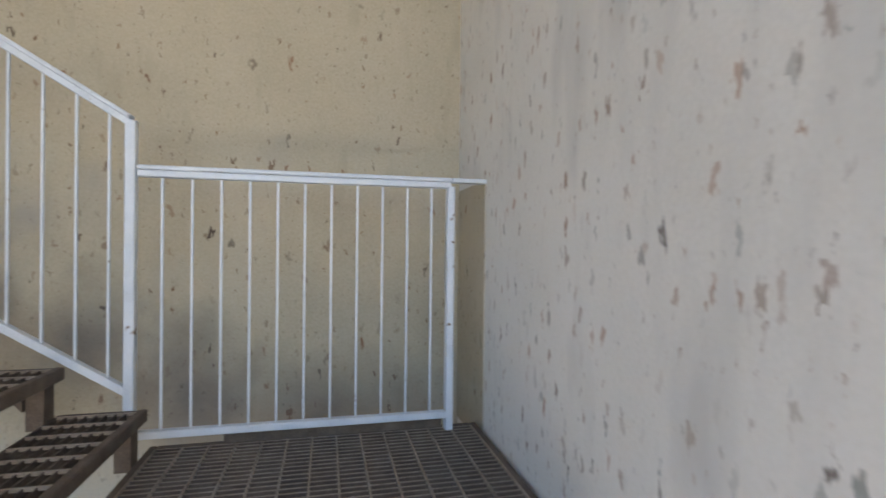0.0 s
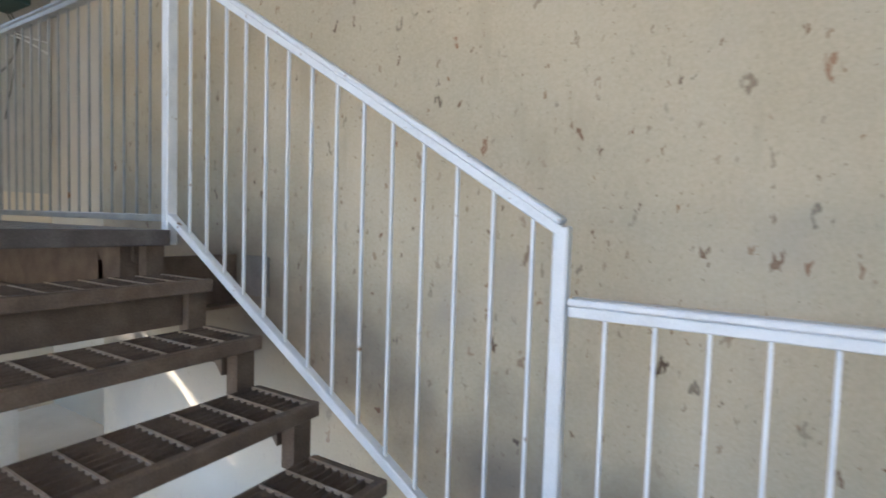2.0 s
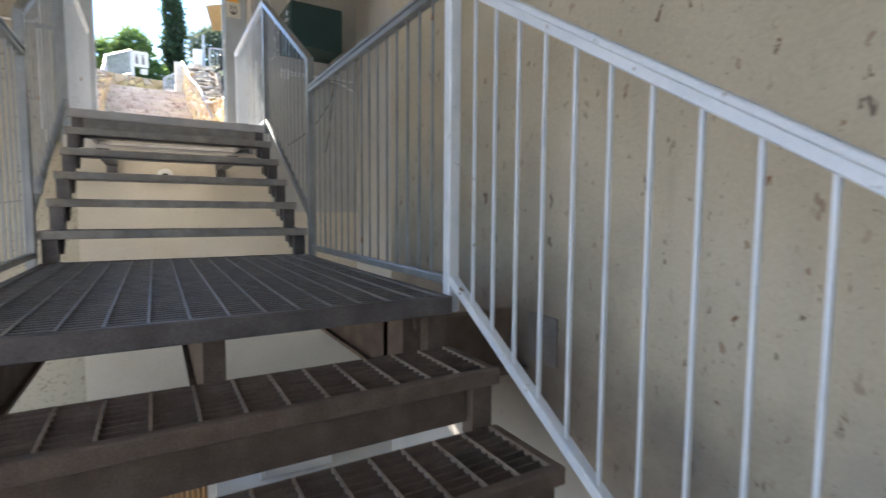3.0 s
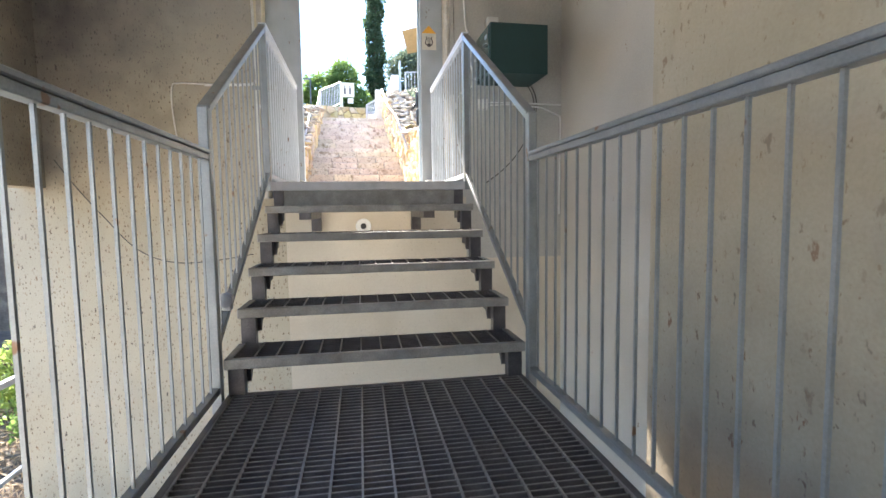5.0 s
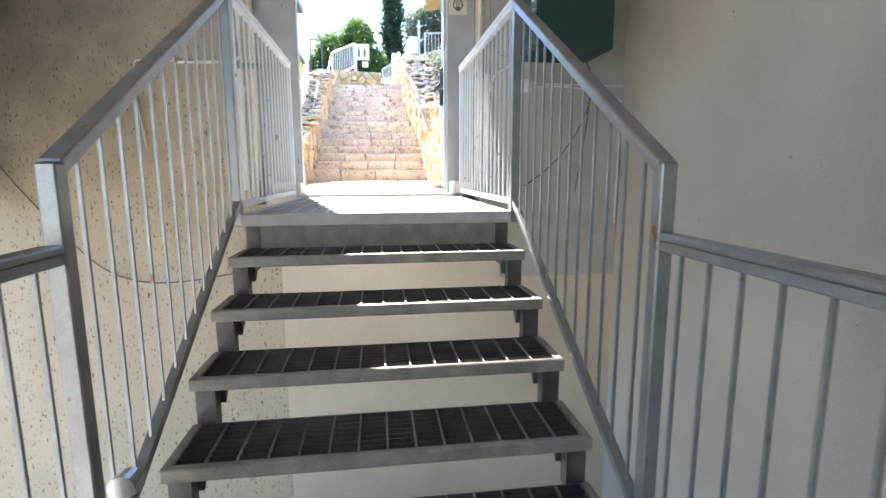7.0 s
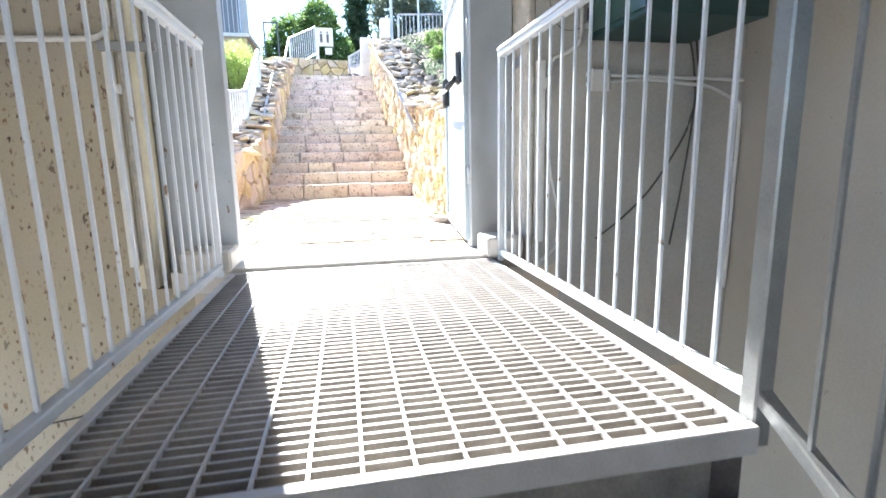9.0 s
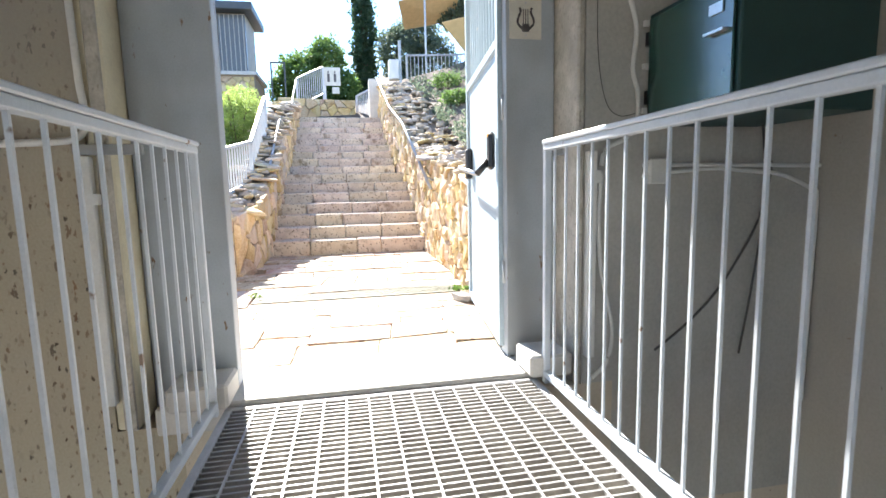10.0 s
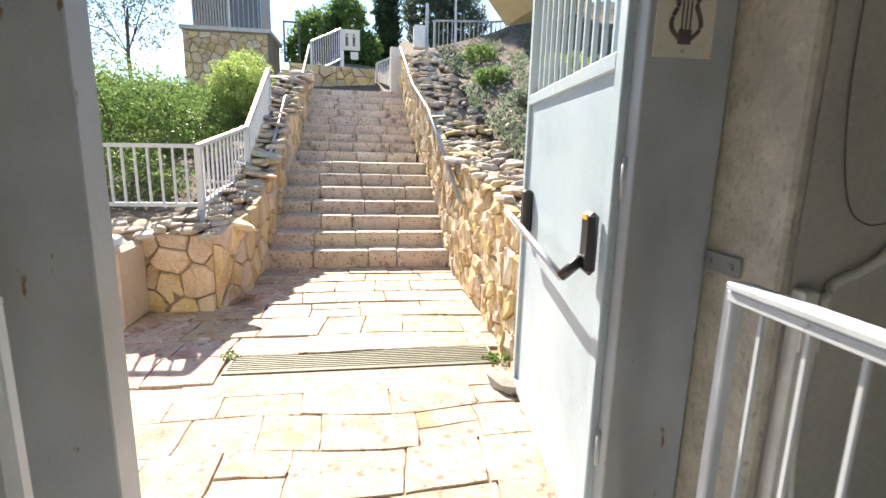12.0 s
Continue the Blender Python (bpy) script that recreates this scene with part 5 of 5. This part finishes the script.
kb = part("base", base_bm, MORTAR, k)
rngk = random.Random(9)
for poly in cells([(-1.05, -2.6), (1.5, -2.6), (1.5, -0.05), (-1.05, -0.05)], 0.25, rngk, 0.75):
    bm = None
    stone(poly, lambda u, v: Vector((0.2, u, v)), Vector((1, 0, 0)), 0.04, 0.012, kb, RUBBLE, rngk)
bxs("plinth", PALECONC, [((-2.1, -1.12, 0), (0.3, 1.6, 0.12))], k)
bxs("wall", SLAT, [((-1.8, -0.78, 0.12), (-0.05, 1.28, 2.1))], k)
for i in range(13):
    y = -0.78 + i * 0.085
    bxs("slat", SLAT, [((-0.05, y, 0.14), (0.02, y + 0.055, 2.0))], k)
bxs("window_frame", WHITE, [((-0.05, 0.30, 0.14), (0.05, 0.36, 2.06)), ((-0.05, -0.80, 2.0), (0.05, 0.30, 2.08))], k)
bxs("dark_panel", DARKGLASS, [((-0.05, 0.40, 0.14), (0.02, 1.28, 2.05))], k)
for i in range(6):
    y = 0.45 + i * 0.15
    bxs("slat", SLAT, [((0.02, y, 0.14), (0.04, y + 0.03, 2.05))], k)
rf = bxs("roof", ROOF, [((-2.1, -1.1, 2.1), (0.45, 1.6, 2.35))], k, bevel=0.02)
bxs("chimney", GREYPAINT, [((-1.0, -0.2, 2.35), (-0.6, 0.2, 3.4))], rf)
hp = thing("garden_trellis", "small dark metal trellis beside the shrubs", "trellis", at=(-20.0, -0.75, 6.3))
bxs("leg", ROOF, [((0, 0, 0), (0.04, 0.04, 0.95))], hp)
bxs("leg", ROOF, [((0, 0.36, 0), (0.04, 0.40, 0.95))], hp)
bxs("top_bar", ROOF, [((0, 0.04, 0.91), (0.04, 0.36, 0.95))], hp)

# ---- planting ----
bush("dense green shrubs behind the planter railing", LEAF, [((-13.2, -1.7, 4.5), (1.1, 1.0, 0.8)), ((-14.6, -1.3, 4.45), (1.1, 0.8, 0.7)), ((-12.4, -2.8, 4.0), (0.9, 1.1, 0.7)), ((-11.9, -1.2, 3.75), (0.6, 0.8, 0.4)), ((-14.0, -3.2, 4.3), (1.3, 1.3, 0.8))], 46000, 0.021, 21)
bush("bright lime-green shrub beside the steps", LIME, [((-15.0, -0.75, 5.1), (0.8, 0.5, 0.5)), ((-16.0, -0.8, 5.4), (0.8, 0.5, 0.45))], 15000, 0.019, 22)
bush("lime-green flowering shrub behind the railing", LIME, [((-12.9, -2.5, 4.75), (0.8, 0.8, 0.4)), ((-11.9, -2.7, 4.5), (0.5, 0.8, 0.35))], 12000, 0.018, 23)
for i, (x, y, dz, rr) in enumerate(((-12.5, 3.3, 0.1, 0.45), (-13.2, 4.0, 0.1, 0.6), (-14.2, 3.2, 0.1, 0.5), (-15.0, 4.4, 0.1, 0.8), (-11.2, 3.4, 0.05, 0.35), (-16.0, 3.4, 0.1, 0.6), (-11.8, 4.6, 0.1, 0.5), (-10.6, 4.2, 0.1, 0.35))):
    z = ground_height(x, y)
    bush("low grey-green ground shrub on the slope", (OLIVE, LIME, LEAF)[i % 3], [((x, y, z + dz + rr * 0.1), (rr * 0.75, rr * 0.7, rr * 0.33))], 1500, 0.024, 30 + i, "slope shrubs")
for i, (x, y, rr) in enumerate(((-15.5, -2.2, 1.0), (-16.5, -3.6, 1.2), (-17.5, -1.6, 0.9), (-17.0, -5.2, 1.3), (-19.0, -3.0, 1.0), (-19.5, -5.6, 1.2))):
    z = ground_height(x, y)
    bush("bushy green shrub on the planted bank", (LEAF, LIME, LEAF)[i % 3], [((x, y, z + rr * 0.45), (rr, rr, rr * 0.75)), ((x + 0.5, y - 0.4, z + rr * 0.3), (rr * 0.7, rr * 0.8, rr * 0.6))], 7500, 0.034, 80 + i, "bank shrubs")
tree("tall dark cypress tree beyond the steps", DARKLEAF, (-27.0, 2.15, 6.6), 9.0, [((-27.0 + 0.06 * (i % 3), 2.15 + 0.07 * ((i * 2) % 3 - 1), 7.2 + 0.75 * i), (0.68 - 0.015 * i, 0.66 - 0.015 * i, 0.85)) for i in range(13)], 19000, 0.075, 50, 0.2, "cypress_tree")
tree("broad dark green tree beside the cypress", LEAF, (-26.0, -0.1, 6.6), 4.0, [((-26.0, -0.4, 8.2), (1.2, 1.1, 1.1)), ((-26.3, 0.6, 8.9), (1.1, 0.9, 1.0)), ((-25.5, 0.3, 7.5), (1.0, 1.2, 0.8)), ((-26, -1.1, 7.6), (0.8, 0.7, 0.7)), ((-25.6, 1.2, 7.6), (0.9, 0.8, 1.0))], 16000, 0.075, 51)
tree("grey-green olive tree with an open crown", OLIVE, (-27.0, 4.0, 6.6), 4.5, [((-27.0, 3.6, 9.5), (1.4, 1.2, 1.2)), ((-27.2, 5.2, 9.2), (1.3, 1.2, 1.2)), ((-26.6, 3.8, 8.0), (1.2, 1.3, 1.0)), ((-26.8, 5.3, 7.9), (1.0, 1.2, 0.9)), ((-27.3, 4.4, 10.3), (1.2, 1.2, 0.8))], 19000, 0.07, 52)
tree("olive tree over the upper terrace", OLIVE, (-22.0, 6.2, 6.8), 5.0, [((-22.0, 5.6, 9.9), (1.2, 1.0, 0.9)), ((-21.6, 6.8, 10.2), (1.3, 1.2, 0.9)), ((-22, 5.0, 9.3), (0.7, 0.7, 0.5))], 9000, 0.07, 53)
tree("slender tree with sparse pale foliage", OLIVE, (-22.0, -5.2, 5.4), 4.0, [((-22.0, -4.6, 7.6), (1.0, 0.9, 1.2)), ((-21.5, -6.0, 7.2), (1.1, 1.1, 1.2)), ((-22.0, -5.2, 8.6), (1.4, 1.2, 1.1)), ((-22.2, -4.3, 8.8), (0.9, 0.8, 1.0)), ((-21.8, -6.4, 8.6), (0.9, 0.9, 0.9))], 5600, 0.042, 54, 0.07)
gc_rng = random.Random(77)
gv, gf = [], []
for i in range(14000):
    x, y = gc_rng.uniform(-17.2, -9.6), 2.75 + 5.0 * gc_rng.random() ** 1.3
    if noise.noise(Vector((x * 1.3, y * 1.3, 3.0))) < -0.05:
        continue
    z = ground_height(x, y) + gc_rng.uniform(-0.03, 0.12)
    a = Vector((gc_rng.uniform(-1, 1), gc_rng.uniform(-1, 1), gc_rng.uniform(0, 1.2))).normalized() * gc_rng.uniform(0.03, 0.07)
    b = a.cross(Vector((gc_rng.uniform(-1, 1), gc_rng.uniform(-1, 1), 0.3))).normalized() * 0.014
    p = Vector((x, y, z))
    gf.append(tuple(range(len(gv), len(gv) + 4)))
    gv += [p - a, p + b, p + a, p - b]
me = bpy.data.meshes.new("ground_cover")
me.from_pydata(gv, [], gf)
me.materials.append(OLIVE)
tagged(new("ground_cover", me), "low grey-green ground cover and dry litter on the slope", "plants", kind="stuff")
# shade sails
for nm, pts, pole in (("sand-coloured shade sail on a slim pole", ((-20.8, 2.95, 9.3), (-20.8, 4.9, 9.9), (-22.3, 5.0, 9.3), (-22.3, 3.3, 8.95)), (-20.75, 3.75)),
                      ("sand-coloured shade sail over the terrace", ((-15.9, 3.3, 7.15), (-15.5, 5.8, 7.7), (-16.9, 5.6, 7.0), (-16.4, 4.0, 6.6)), (-15.45, 5.85))):
    sl = thing("shade_sail", nm, "shade sail", "shade sails")
    bm = bmesh.new()
    top = [bm.verts.new(p) for p in pts]
    bot = [bm.verts.new(Vector(p) - Vector((0, 0, 0.012))) for p in pts]
    bm.faces.new(top); bm.faces.new(bot[::-1])
    for i in range(4):
        bm.faces.new((top[i], bot[i], bot[(i + 1) % 4], top[(i + 1) % 4]))
    part("canvas", bm, SAIL, sl)
    pipe("pole", RAILOUT, [(pole[0], pole[1], 5.8), (pole[0], pole[1], 10.0)], 0.03, sl)
# lamp beside the gateway
lm = thing("wall_lantern", "dark lantern on a curved white arm outside the gate", "lamp", at=(-11.6, -1.95, 5.0))
pipe("pole", RAILOUT, [(0, -0.15, -1.6), (0, -0.15, 0.6), (0, -0.08, 0.72), (0, 0.0, 0.6), (0, 0.02, 0.35)], 0.02, lm)
bxs("lantern", ROOF, [((-0.1, -0.1, 0.12), (0.1, 0.12, 0.35))], lm, bevel=0.01)
# garden south of the stairwell, seen through the open side
for i, (x, y) in enumerate(((-9.6, -3.0), (-11.0, -4.4), (-12.2, -3.6), (-13.4, -5.2), (-14.6, -4.6), (-15.8, -6.2), (-12.6, -6.6))):
    bush("leafy garden shrub in the sun beyond the open side", (LEAF, LIME, OLIVE)[i % 3], [((x, y, BASE + 0.35 + 0.16 * i), (0.75, 0.75, 0.5 + 0.17 * i))], 2200 + 300 * i, 0.05, 60 + i, "garden shrubs")
sr = random.Random(91)
sv, sf = [], []
for i in range(9000):
    x, y = sr.uniform(-12.5, -5.5), sr.uniform(-6.0, -2.5)
    z = BASE - 0.12 + abs(sr.gauss(0, 0.07)) + 0.10 * max(0, noise.noise(Vector((x, y, 5.0))))
    a = Vector((sr.uniform(-1, 1), sr.uniform(-1, 1), sr.uniform(-0.2, 0.35))).normalized() * sr.uniform(0.05, 0.16)
    b = a.cross(Vector((sr.uniform(-1, 1), sr.uniform(-1, 1), 1.0))).normalized() * sr.uniform(0.006, 0.014)
    p = Vector((x, y, z))
    sf.append(tuple(range(len(sv), len(sv) + 4)))
    sv += [p - a, p + b, p + a, p - b]
me = bpy.data.meshes.new("dry_litter")
me.from_pydata(sv, [], sf)
me.materials.append(STRAW)
tagged(new("dry_litter", me), "dry straw-coloured twigs and leaf litter on the garden floor", "litter", kind="stuff")
rl = thing("garden_rail", "low white steel rail along the garden edge", "railing")
for x in (-4.2, -5.6, -7.0, -8.4, -9.8):
    bxs("post", RAILOUT, [((x - 0.025, -2.525, BASE - 0.12), (x + 0.025, -2.475, 0.78))], rl)
bm = bmesh.new()
beam(bm, (-10.0, -2.5, 0.80), (-4.0, -2.5, 0.80), 0.06, 0.07)
part("top_rail", bm, RAILOUT, rl, bevel=0.006)
bm = bmesh.new()
beam(bm, (-10.0, -2.5, -0.2), (-4.0, -2.5, -0.2), 0.05, 0.05)
part("bottom_rail", bm, RAILOUT, rl, bevel=0.006)
